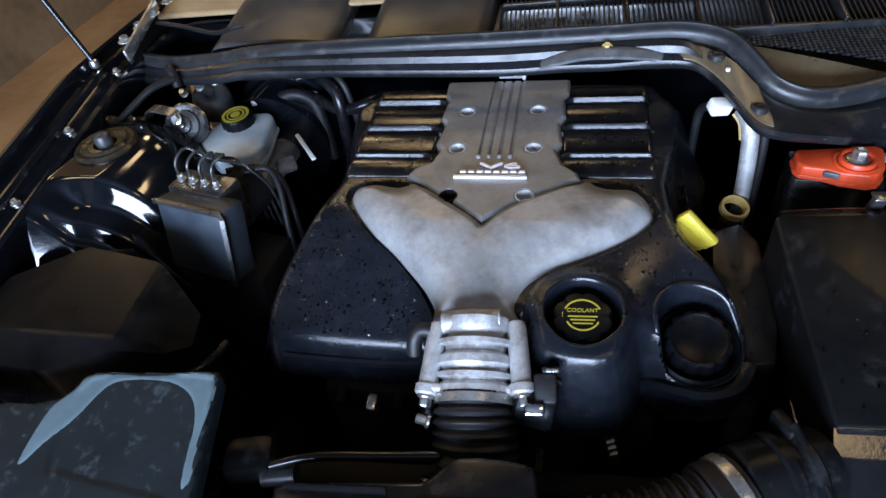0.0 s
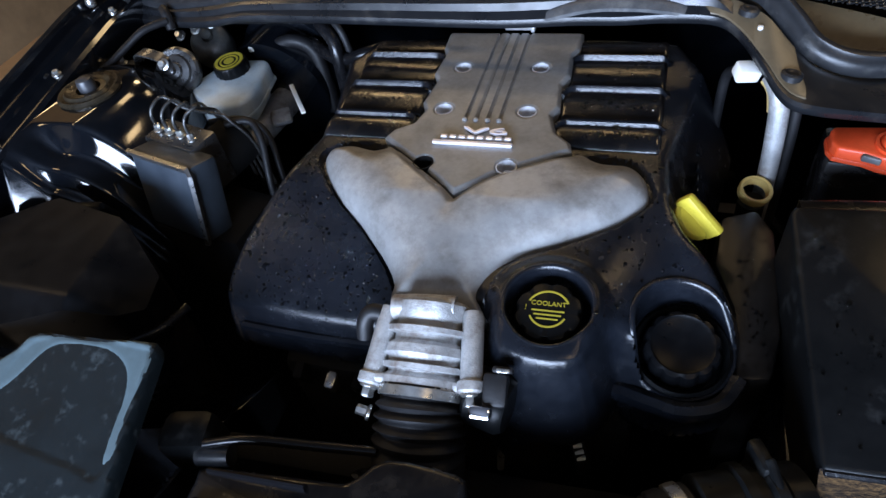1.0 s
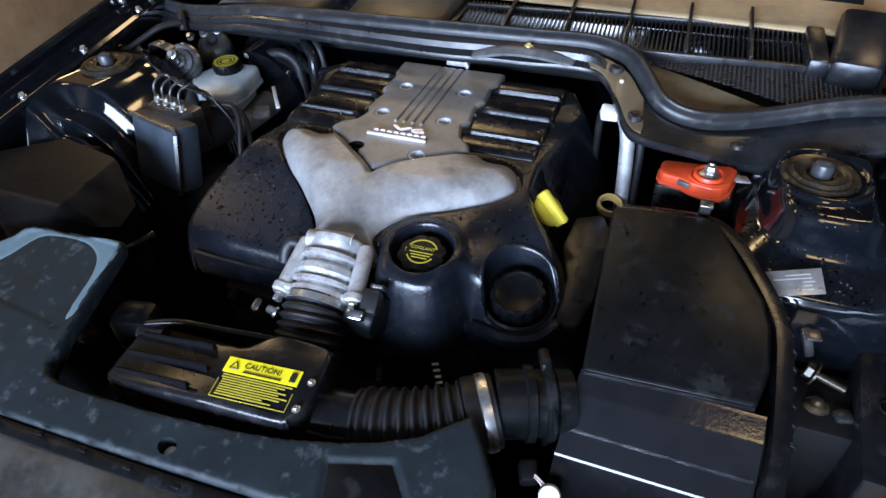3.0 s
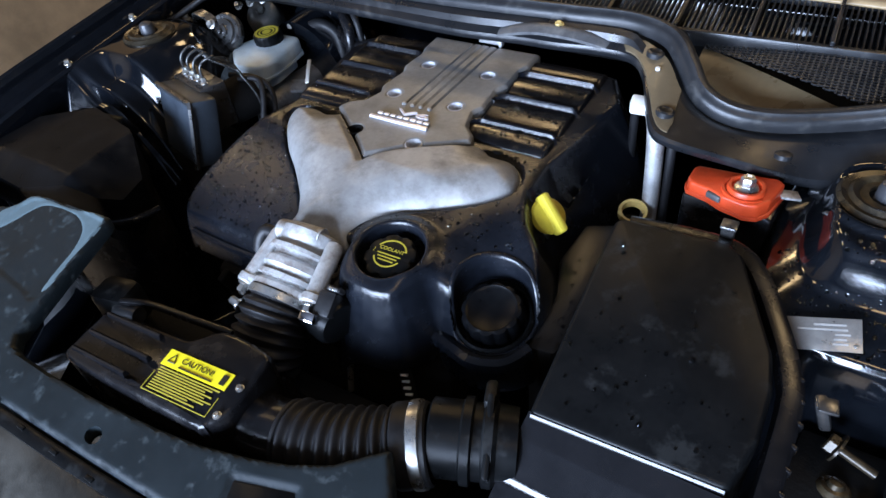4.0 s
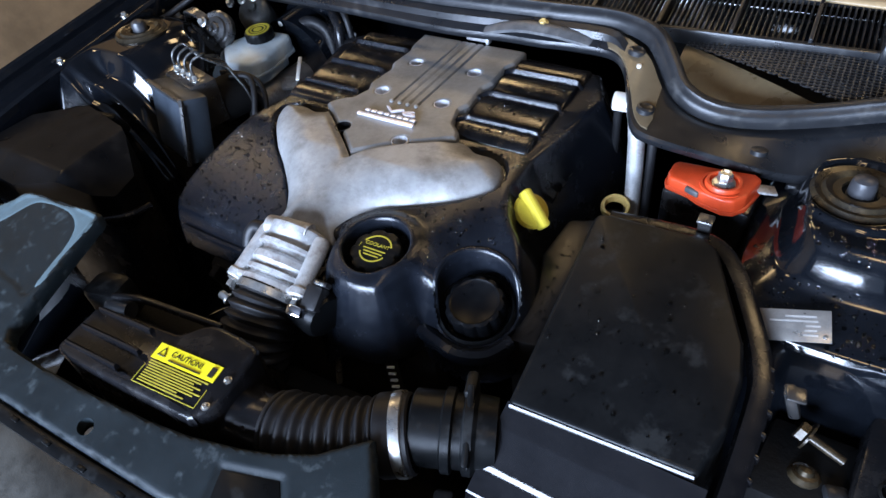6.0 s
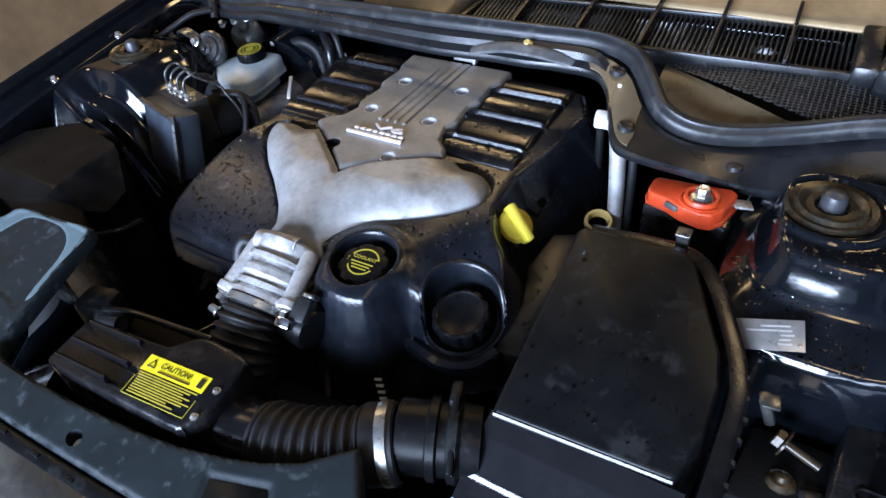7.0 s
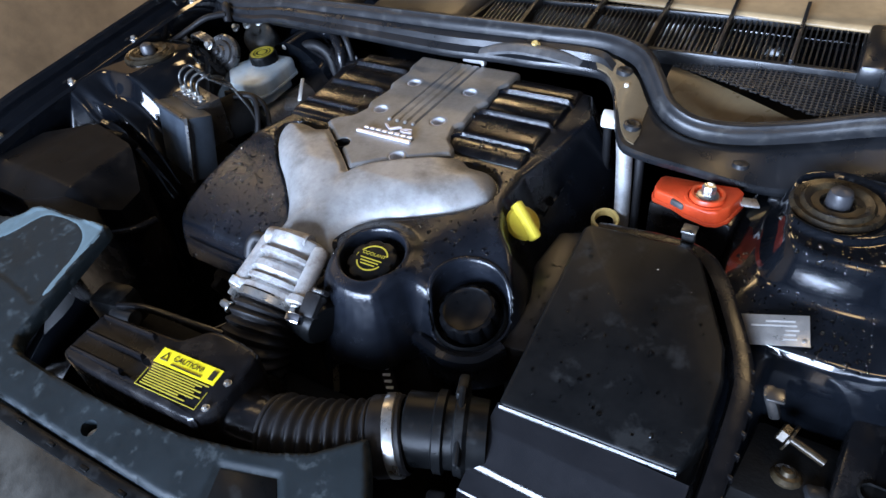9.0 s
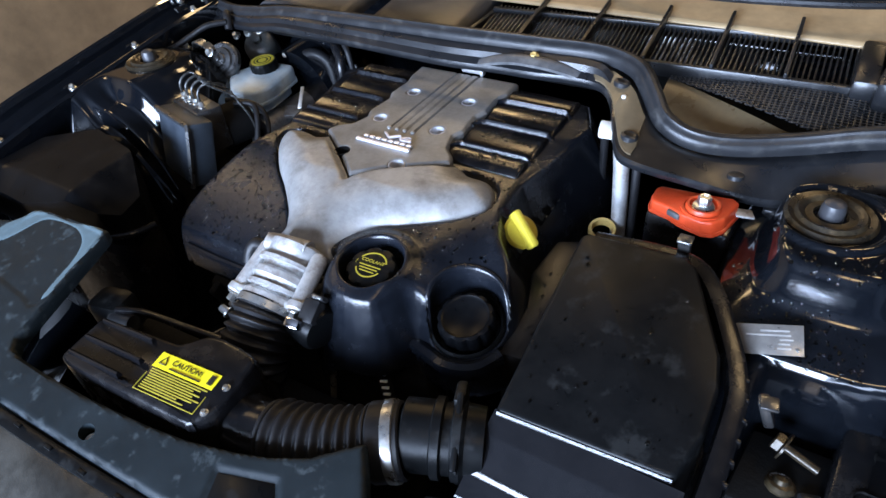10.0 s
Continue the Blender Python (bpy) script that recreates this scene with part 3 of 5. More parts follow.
for k in range(24):
    y = 0.790 + k * 0.0066
    x0 = max(0.336, 0.33 + (0.932 - y) / 0.47)
    row = [(x, y + 0.02 * (x - 0.5), guard_z(x, y)) for x in np.linspace(x0, 0.665, 24) if x0 < 0.655 and y > seal_y(x) + 0.014]
    if len(row) > 2:
        wires.append(sweep(row, strip))
for k in range(50):
    x = 0.338 + k * 0.0066
    y0 = max(float(seal_y(x)) + 0.012, edge_y(x))
    wires.append(sweep([(x, y + 0.02 * (x - 0.5), guard_z(x, y)) for y in np.linspace(y0, 0.942, 8)], strip))
    for m in range(24):
        y = 0.790 + m * 0.0066
        if y > y0:
            q = (x, y + 0.02 * (x - 0.5), guard_z(x, y))
            knots.append(([(q[0] - 0.0026, q[1], q[2]), (q[0], q[1] - 0.0026, q[2]), (q[0] + 0.0026, q[1], q[2]), (q[0], q[1] + 0.0026, q[2]), (q[0], q[1], q[2] + 0.0024)], [(0, 1, 4), (1, 2, 4), (2, 3, 4), (3, 0, 4)]))
gd = part("leaf_guard", merge(*wires), M_COWL, cowl, "fine black leaf-guard mesh")
# silver knots added to imitate the highlights on the black mesh
tagged(part("glint_knots", merge(*knots), M_HORN, gd, "silver knots standing in for glints on the mesh"), kind="stuff")
part("side_filler", rbox((0.62, 0.83, 0.885), (0.22, 0.16, 0.01), 0.003), M_COWL, cowl)
part("corner_trim", rbox((0.63, 0.99, 0.985), (0.07, 0.17, 0.05), 0.012, (8, 0, -8)), M_COWL, cowl)
wiper = thing("wiper_arm", (0.1, 1.06, 1.0), "black wiper arm lying along the windscreen base", "wiper")
part("arm", tube([(0.16, 1.12, 1.026), (0.30, 1.075, 1.022), (0.52, 1.085, 1.024), (0.66, 1.12, 1.03)], 0.006, 8), M_COWL, wiper)
part("blade", sweep(spline([(-0.45, 1.17, 1.035), (-0.1, 1.12, 1.03), (0.2, 1.115, 1.03)], 6), [(-0.004, -0.006), (-0.003, 0.008), (0.003, 0.008), (0.004, -0.006)]), M_RUBBER, wiper)
hosew = link("washer_hose", tube([(-0.64, 1.02, 0.985), (-0.58, 1.0, 0.955 + 0.03), (-0.50, 0.965, 0.985), (-0.45, 0.945, 1.0), (-0.43, 0.95, 1.002)], 0.004, 8), M_RUBBER)
tagged(hosew, "thin black washer hose lying on the cowl", "hose")

# gas strut and hinge at the fender's rear
gs = thing("gas_strut", (-0.705, 0.90, 0.97), "thin black gas strut that holds the bonnet open", "gas strut")
part("rod", tube([(-0.705, 0.90, 0.972), (-0.83, 0.93, 1.30)], 0.0045, 10, 1), M_GLOSSRUB, gs)
part("cylinder", tube([(-0.83, 0.93, 1.30), (-0.93, 0.955, 1.56)], 0.010, 12, 1), M_GLOSSRUB, gs)
part("ball_joint", lathe([(0.001, -0.009), (0.007, -0.006), (0.009, 0), (0.007, 0.006), (0.001, 0.009)], 14, pose(-0.705, 0.90, 0.968)), M_STEEL, gs)
hg = thing("hinge", (-0.66, 1.0, 0.96), "grimy steel bonnet hinge bolted behind the fender rail", "hinge")
part("leaf", rbox((-0.660, 1.02, 0.975), (0.012, 0.20, 0.035), 0.004, (3, 0, 6)), M_DARK, hg)
part("link_arm", rbox((-0.645, 0.98, 0.992), (0.006, 0.16, 0.022), 0.003, (10, 0, 6)), M_STEEL, hg)
for k in range(4):
    part("bolt", moved(hex_bolt(0.008, 0.010), pose(-0.657 + 0.005 * k, 0.94 + 0.045 * k, 0.988 + 0.004 * k, 0, 0, 20 * k)), M_STEEL, hg)

# ---- radiator cover ----
rad = thing("radiator_cover", (0, 0.15, 0.84), "slate green plastic radiator cover with chalky faded patch", "radiator cover")
radz = lambda x, y: 0.853 + 0.245 * (y - 0.165)
RO = [(-0.62, 0.118), (-0.50, 0.112), (-0.247, 0.114), (0.0, 0.124), (0.105, 0.129), (0.20, 0.140), (0.312, 0.165), (0.305, 0.205), (0.284, 0.236), (0.264, 0.262), (0.247, 0.2485), (0.222, 0.228), (0.185, 0.211), (0.147, 0.199), (0.09, 0.1855),
      (0.038, 0.178), (-0.05, 0.170), (-0.129, 0.166), (-0.185, 0.166), (-0.203, 0.170), (-0.212, 0.180), (-0.214, 0.20), (-0.224, 0.28), (-0.231, 0.338), (-0.236, 0.346), (-0.30, 0.341), (-0.375, 0.336), (-0.388, 0.330), (-0.396, 0.315), (-0.405, 0.305), (-0.43, 0.298), (-0.60, 0.285)]
hole = lambda X, Y: np.hypot((X + 0.019) * 0.8, Y - 0.142) - 0.0085


def rad_keep(X, Y):
    return np.minimum(sdf(RO, X, Y), hole(X, Y))


def rad_top(X, Y):
    d = sdf(RO, X, Y)
    patch = sdf(spline([(-0.375, 0.325), (-0.245, 0.337), (-0.236, 0.322), (-0.228, 0.225), (-0.262, 0.222), (-0.36, 0.232), (-0.385, 0.24)], 5, True), X, Y)
    dark = sdf([(0.143, 0.178), (0.208, 0.196), (0.255, 0.140), (0.160, 0.120)], X, Y)
    return radz(X, Y) - 0.006 * (1 - np.sqrt(np.clip(1 - (1 - np.clip(d / 0.006, 0, 1)) ** 2, 0, 1))) - 0.0016 * ss(-0.002, 0.002, patch) - 0.003 * ss(-0.003, 0.001, dark)


part("cover_sheet", field(span(-0.62, 0.316, 0.003), span(0.108, 0.35, 0.003), rad_top, rad_keep, cell=0.003, wall=0.014), M_RADCOV, rad, sharp=45)
# chalky film left of the wiped patch, a hair above the sheet
CH = [(-0.392, 0.314), (-0.378, 0.331), (-0.30, 0.3365), (-0.2375, 0.3415), (-0.229, 0.27), (-0.224, 0.238), (-0.2335, 0.230), (-0.239, 0.255), (-0.243, 0.290), (-0.256, 0.315), (-0.285, 0.328), (-0.33, 0.327), (-0.355, 0.318), (-0.375, 0.285), (-0.398, 0.255), (-0.412, 0.235), (-0.42, 0.238), (-0.412, 0.29)]
CHS = [tuple(p) for p in spline(CH, 4, True)]
part("chalky_film", field(span(-0.425, -0.22, 0.0022), span(0.228, 0.345, 0.0022), lambda X, Y: rad_top(X, Y) + 0.0007 - 0.0012 * ss(0.004, 0.0, sdf(CHS, X, Y)), lambda X, Y: sdf(CHS, X, Y), cell=0.0022), M_CHALK, rad, "pale blue chalky fading")
INS = [(0.146, 0.176), (0.206, 0.193), (0.250, 0.142), (0.162, 0.123)]
part("dark_insert", prism(INS, 0.82, 0, 0.001, lambda x, y: radz(x, y) - 0.0022), M_LID, rad, "dark insert panel")
part("fixing_clip", lathe([(0.007, 0.0), (0.007, 0.003), (0.003, 0.004)], 16, pose(-0.019, 0.142, 0.832)), M_CONN, rad)
part("seam_strip", sweep(spline([(-0.60, 0.102, 0.838), (-0.25, 0.106, 0.838), (0.0, 0.114, 0.837), (0.20, 0.130, 0.836), (0.31, 0.152, 0.834)], 8), [(-0.007, -0.006), (-0.007, 0.000), (-0.003, 0.001), (0.007, -0.003), (0.007, -0.006)]), M_LID, rad, "black clipped seam strip")
for i, x in enumerate(np.arange(-0.45, 0.29, 0.058)):
    part("clip", rbox((x, 0.1115 + max(x, 0) ** 2 * 0.33 - 0.004 * (x < -0.2), 0.8425), (0.011, 0.005, 0.003), 0.001), M_LID, rad)

# ---- engine with its cover ----
eng = thing("engine_block", (0.02, 0.65, 0.42), "engine block under the cover, coloured near-black for its shade", "engine")
# the block's colour carries the shade below the cover
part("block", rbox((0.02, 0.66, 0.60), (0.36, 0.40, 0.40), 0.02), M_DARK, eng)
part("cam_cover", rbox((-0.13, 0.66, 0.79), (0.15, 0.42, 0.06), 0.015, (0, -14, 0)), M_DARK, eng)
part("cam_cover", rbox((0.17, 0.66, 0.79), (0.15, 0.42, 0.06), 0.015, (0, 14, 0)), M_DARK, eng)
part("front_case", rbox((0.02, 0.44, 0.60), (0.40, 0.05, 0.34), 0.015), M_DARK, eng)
for i in range(5):
    part("bracket", rbox((-0.15 + 0.035 * i, 0.413, 0.755 - 0.01 * (i % 2)), (0.012, 0.02, 0.035), 0.003, (20, 10 * i, 0)), M_STEEL if i in (1, 3) else M_DARK, eng)

cover = thing("engine_cover", (0.02, 0.65, 0.80), "black moulded engine cover with grey alloy-look Y trim and centre plate", "engine cover")
EDGE = [(-0.19, 0.893), (-0.19, 0.70), (-0.196, 0.64), (-0.216, 0.57), (-0.238, 0.50), (-0.243, 0.462), (-0.236, 0.445), (-0.215, 0.440), (-0.05, 0.437), (-0.038, 0.440), (-0.03, 0.452), (0.0, 0.457), (0.06, 0.455), (0.074, 0.456), (0.081, 0.444),
        (0.085, 0.424), (0.097, 0.403), (0.134, 0.394), (0.167, 0.401), (0.180, 0.422), (0.188, 0.440), (0.205, 0.446), (0.226, 0.434), (0.255, 0.417), (0.285, 0.428), (0.299, 0.455), (0.297, 0.49), (0.275, 0.535), (0.248, 0.565), (0.236, 0.60), (0.232, 0.66), (0.232, 0.893)]
EDGES = [tuple(p) for p in spline(EDGE, 3, True)]
VEE = [(-0.022, 0.446), (-0.030, 0.470), (-0.050, 0.500), (-0.090, 0.538), (-0.124, 0.565), (-0.156, 0.598), (-0.169, 0.623), (-0.163, 0.642), (-0.135, 0.651), (-0.098, 0.648), (-0.071, 0.630), (-0.028, 0.596), (0.010, 0.566), (0.015, 0.5605), (0.021, 0.567), (0.052, 0.597),
       (0.110, 0.632), (0.152, 0.651), (0.190, 0.645), (0.208, 0.628), (0.214, 0.602), (0.207, 0.584), (0.180, 0.556), (0.137, 0.528), (0.095, 0.506), (0.076, 0.484), (0.069, 0.455), (0.068, 0.446)]
VEES = [tuple(p) for p in spline(VEE, 4, True)]
PLATE = [(-0.079, 0.8935), (-0.077, 0.853), (-0.070, 0.835), (-0.073, 0.790), (-0.064, 0.772), (-0.069, 0.725), (-0.061, 0.708), (-0.068, 0.682), (-0.088, 0.668), (-0.095, 0.652), (-0.090, 0.6475), (-0.066, 0.630), (-0.026, 0.600), (0.0145, 0.5655), (0.054, 0.602),
         (0.112, 0.637), (0.128, 0.645), (0.124, 0.660), (0.106, 0.677), (0.096, 0.708), (0.103, 0.725), (0.098, 0.772), (0.106, 0.790), (0.103, 0.835), (0.109, 0.853), (0.109, 0.8935)]
RIBS = (0.664, 0.711, 0.779, 0.849)
CAP1, CAP2 = (0.134, 0.452), (0.255, 0.466)
HOLES = [(-0.036, 0.803), (0.066, 0.806), (-0.037, 0.711), (0.066, 0.712), (-0.033, 0.610), (0.062, 0.612)]


def shell(X, Y, seats=True):
    t = np.clip((0.605 - Y) / 0.165, 0, 1.2)
    wl = 1 - ss(-0.02, 0.07, X)
    top = 0.906 - wl * 0.072 * t ** 1.35 - (1 - wl) * (0.012 * t + 0.062 * ss(0.165, 0.275, X) * t ** 1.8)
    # raised webs between the runner pads, each curling forwards at its inner end
    out = np.abs(X - 0.016)
    for a in RIBS[1:]:
        bend = np.where(Y > a - 0.023, np.abs(np.hypot(out - 0.102, Y - a + 0.023) - 0.017), np.abs(out - 0.085) + 2 * np.maximum(a - 0.026 - Y, 0))
        off = np.where(out > 0.102, np.abs(Y - a + 0.006), bend)
        top = top + 0.0115 * (1 - ss(0.001, 0.0065, off)) * (1 - ss(0.196, 0.209, out))
    boss = np.hypot(X - CAP1[0], Y - CAP1[1])
    top = top + 0.006 * (1 - ss(0.042, 0.062, boss)) * ss(0.40, 0.43, Y)
    # collar round the filler, open towards the front
    fil = np.hypot(X - CAP2[0], Y - CAP2[1])
    d = sdf(EDGES, X, Y)
    r = 0.012
    edge = np.where(d < r, r - np.sqrt(np.clip(r * r - (r - np.clip(d, 0, r)) ** 2, 0, None)), 0) * 0.8
    slope = np.where(Y < 0.46, 3.4, 2.35)
    front_left = (Y < 0.452) & (X < -0.03)
    drop = np.maximum(-d, 0) * slope
    step = np.where(front_left, 0.010 * ss(0.006, 0.008, -d) - 0.006 * ss(0.011, 0.013, -d), 0)
    z = top - edge - drop - step
    # sunk seats of the two caps
    if seats:
        z = np.where(boss < 0.0420, np.minimum(z, 0.848), z)
        z = np.where(fil < 0.0468, np.minimum(z, 0.812 + 0.14 * (Y - CAP2[1])), z)
    # pocket of the dipstick
    pk = np.hypot((X - 0.262) / 0.034, (Y - 0.602) / 0.030)
    z = np.where(pk < 1, np.minimum(z, 0.862 + 0.03 * pk ** 4 - 0.6 * (X - 0.262)), z)
    # channel round the trim and the seat below trim and plate
    dv = sdf(VEES, X, Y)
    z = z - 0.009 * ss(-0.0045, -0.0015, dv) * (Y > 0.44)
    dp = sdf(PLATE, X, Y)
    z = np.where(dp > 0.002, z - 0.006, z)
    return z


part("cover_shell", field(span(-0.275, 0.325, 0.0024), span(0.365, 0.897, 0.0024), shell, lambda X, Y: np.minimum((shell(X, Y) - 0.776 - 0.018 * ss(0.10, 0.14, X) * (1 - ss(0.19, 0.22, X))) / 3, 0.8966 - Y), wall=0.006), M_COVER, cover, "black moulded plastic shell", sharp=42)


# the trim's outline with its notch filled, since it stays high where it meets the plate
VEE_FULL = [tuple(p) for p in spline(VEE[:10] + [(-0.095, 0.70), (-0.09, 0.80), (0.12, 0.80), (0.125, 0.70)] + VEE[17:], 4, True)]


def vee(X, Y):
    d = np.clip(sdf(VEE_FULL, X, Y) / 0.052, 0, 1)
    base = 0.890 - 0.030 * np.clip((0.56 - Y) / 0.115, 0, 1) ** 1.2
    rise = 0.0345 * np.sqrt(np.clip(1 - (1 - d) ** 2, 0, 1))
    fall = 0.006 * (1 - ss(0.0, 0.010, sdf(VEES, X, Y))) * ss(0.2, 0.6, d)
    crease = -0.004 * np.exp(-((X - 0.015) / 0.012) ** 2) * ss(0.52, 0.56, Y)
    return base + rise + crease - fall


part("y_trim", field(span(-0.174, 0.219, 0.0024), span(0.445, 0.656, 0.0024), vee, lambda X, Y: sdf(VEES, X, Y), wall=0.012), M_TRIM, cover, "grey alloy-look Y-shaped intake trim", sharp=50)


def plate_keep(X, Y):
    d = sdf(PLATE, X, Y)
    for hx, hy in HOLES:
        d = np.minimum(d, np.hypot(X - hx, Y - hy) - 0.0104)
    return d


def plate_top(X, Y):
    z = 0.9205 + 0 * X
    for gx in (-0.005, 0.009, 0.023, 0.037):
        q = np.abs(X - gx)
        z = z - 0.0028 * (1 - ss(0.0006, 0.0022, q)) * ss(0.692, 0.696, Y)
    for hx, hy in HOLES:
        z = z - 0.0035 * (1 - ss(0.0104, 0.0130, np.hypot(X - hx, Y - hy)))
    return z - 0.004 * (1 - ss(0.0, 0.004, sdf(PLATE, X, Y)))


cp = part("centre_plate", field(span(-0.099, 0.132, 0.0018), span(0.562, 0.896, 0.0018), plate_top, plate_keep, cell=0.0018, wall=0.012), M_PLATE, cover, "grained grey centre plate with six bolt holes", sharp=45)
for hx, hy in HOLES:
    # pale sleeves paint the lit hole walls, a dark one the empty hole's shade
    part("hole_sleeve", lathe([(0.0115, 0.898), (0.0118, 0.9195), (0.0104, 0.9200), (0.0096, 0.912), (0.0094, 0.8985)], 24, Matrix.Translation((hx, hy, 0)), ring=True), M_DARK if (hx, hy) == HOLES[4] else M_SLEEVE, cp)
    if (hx, hy) != HOLES[4]:
        part("bolt", moved(hex_bolt(0.0048, 0.012), pose(hx, hy, 0.899)), M_STEEL, cp)
for gx in (-0.005, 0.009, 0.023, 0.037):
    part("groove_stud", lathe([(0.0034, 0.9195), (0.0032, 0.9225), (0.0015, 0.9238), (0.0003, 0.924)], 12, Matrix.Translation((gx, 0.690, 0))), M_ALU, cp)
bd = part("badge", rbox((0.0155, 0.6445, 0.9225), (0.094, 0.0062, 0.004), 0.0012), M_BADGE, cp, "raised chrome badge bar")
part("badge_letter_bar", rbox((0.018, 0.6535, 0.922), (0.085, 0.0065, 0.003), 0.001), M_TRIM, bd)
for k in range(8):
    part("raised_mark", rbox((-0.020 + 0.0108 * k, 0.6537, 0.9242), (0.0075, 0.0048, 0.002), 0.0006), M_BADGE, bd)
part("badge_lettering", letters("V6", 0.026, 0.0018, pose(0.0270, 0.6655, 0.9235) @ Matrix.Diagonal((1.9, 0.62, 1, 1))), M_BADGE, bd, "chrome V6 lettering")
part("retaining_clip", merge(rbox((0.020, 0.904, 0.9225), (0.040, 0.015, 0.004), 0.0015), rbox((0.020, 0.8975, 0.9265), (0.038, 0.004, 0.009), 0.0015), rbox((0.039, 0.900, 0.923), (0.006, 0.012, 0.010), 0.002)), M_ALU, cover, "bright metal clip at the rear edge")
# raised lettering on the flank, too shallow to read
for k in range(9):
    y = 0.665 + k * 0.021
    part("flank_mark", rbox((0.259, y, 0.848), (0.0022, 0.013 if k % 3 else 0.006, 0.024), 0.0008, (0, 23, 0)), M_COVER, cover)

# smooth runner pads on both sides of the plate
for side in (-1, 1):
    for a, b in zip(RIBS, RIBS[1:] + (0.893,)):
        def pad_d(X, Y, a=a, b=b, side=side):
            u = (X - 0.016) * side
            box = np.minimum(np.minimum(u - 0.085, 0.203 - u), np.minimum(Y - a, b - 0.006 - Y))
            corner = 0.017 - np.hypot(u - 0.102, Y - b + 0.023)
            return np.where((u < 0.102) & (Y > b - 0.023), np.minimum(box, corner), box)

        def pad_z(X, Y, a=a, b=b, side=side):
            d = np.clip(pad_d(X, Y) / 0.007, 0, 1)
            u = np.clip((Y - a) / (b - a), 0, 1)
            return 0.9040 + 0.004 * np.sqrt(1 - (1 - d) ** 2) + 0.0062 * np.sin(u * math.pi) ** 0.8
        ux = sorted((0.016 + side * 0.079, 0.016 + side * 0.205))
        part("runner_pad", field(span(ux[0], ux[1], 0.0022), span(a - 0.002, b - 0.006, 0.0022), pad_z, pad_d, cell=0.0022, wall=0.006), M_PAD, cover, "smooth glossy black runner pad", sharp=60)

# caps on the cover
for (cx, cy), R, floor_z, tilt, lip in ((CAP1, 0.0405, 0.852, 0.0, 0.0), (CAP2, 0.0452, 0.814, 0.14, 0.827)):
    ang = np.linspace(0, 2 * math.pi, 97)[:-1]
    V, F = [], []
    for rr, dz in ((R + 0.0062, -0.004), (R + 0.0038, 0.0006), (R + 0.0014, 0.0012), (R - 0.0006, -0.0006), (R - 0.0016, -0.004), (R - 0.0022, None), (0.030, None)):
        x, y = cx + rr * np.cos(ang), cy + rr * np.sin(ang)
        xo, yo = cx + (R + 0.005) * np.cos(ang), cy + (R + 0.005) * np.sin(ang)
        top = shell(xo[None], yo[None], False)[0]
        if lip:
            top = np.maximum(top, lip + 0.2 * (yo - 0.43) * (yo < cy + 0.02))
        top = (np.roll(top, 1) + top * 2 + np.roll(top, -1)) / 4
        z = floor_z + tilt * (y - cy) if dz is None else top + dz
        if rr > R + 0.006:
            z = np.minimum(z, shell(x[None], y[None], False)[0] - 0.005)
        V += list(zip(x, y, z))
    for k in range(6):
        for i in range(96):
            a, b = k * 96 + i, k * 96 + (i + 1) % 96
            F.append((a, a + 96, b + 96, b))
    part("cap_recess", (V, F), M_COVER, cover, "smooth round cap recess", sharp=70)
skirt = spline([(0.196, 0.428, 0.812), (0.208, 0.424, 0.816), (0.232, 0.415, 0.822), (0.260, 0.408, 0.826), (0.290, 0.418, 0.829), (0.306, 0.445, 0.832)], 6)
part("front_ledge", sweep(skirt, [(-0.006, -0.012), (-0.006, 0.002), (0.0, 0.004), (0.007, 0.001), (0.007, -0.012)]), M_COVER, cover, "moulded lower ledge")
part("boss_fin", ([(0.090, 0.404, 0.856), (0.078, 0.378, 0.768), (0.105, 0.356, 0.766), (0.100, 0.388, 0.850), (0.100, 0.412, 0.80), (0.112, 0.390, 0.77)], [(0, 1, 2, 3), (0, 4, 1), (3, 2, 5), (1, 4, 5, 2), (0, 3, 5, 4)]), M_COVER, cover, "flat fin below the coolant boss")
front = [(x, 0.4335 + 0.004 * ((x + 0.14) / 0.1) ** 2, 0.807) for x in np.linspace(-0.222, -0.050, 14)]
part("front_ledge", sweep(front, [(-0.004, -0.005), (-0.004, 0.003), (0.002, 0.005), (0.006, 0.003), (0.006, -0.005)]), M_COVER, cover, "moulded front ledge")

cc = thing("coolant_filler", (*CAP1, 0.86), "black ribbed coolant cap with yellow print in the engine cover", "coolant filler")
wob = lambda k, a: -0.085 * (0.5 + 0.5 * math.cos(8 * a)) ** 3 if 1 <= k <= 3 else 0
M1 = pose(*CAP1, 0.864, 8, 0, 2)
cap = part("cap", lathe([(0.030, 0), (0.0315, 0.006), (0.0315, 0.024), (0.030, 0.028), (0.0265, 0.0295), (0.001, 0.0295)], 96, M1, wob), M_LID, cc)
part("print_word", letters("COOLANT", 0.0066, 0.0002, M1 @ pose(0, 0.0065, 0.0299)), M_PRINT, cap, "yellow printed word")
for k in range(3):
    part("print_bar", moved(rbox((0, -0.0008 - 0.0042 * k, 0.0299), (0.030 - 0.005 * k, 0.0014, 0.0004), 0), M1), M_PRINT, cap)
for a0, a1, rr in ((25, 155, 0.0195), (205, 335, 0.0175)):
    arc = [(rr * math.cos(radians(a)), rr * math.sin(radians(a)), 0.0299) for a in np.linspace(a0, a1, 18)]
    part("print_arc", moved(sweep(arc, [(-0.0009, 0), (-0.0009, 0.0004), (0.0009, 0.0004), (0.0009, 0)]), M1), M_PRINT, cap)
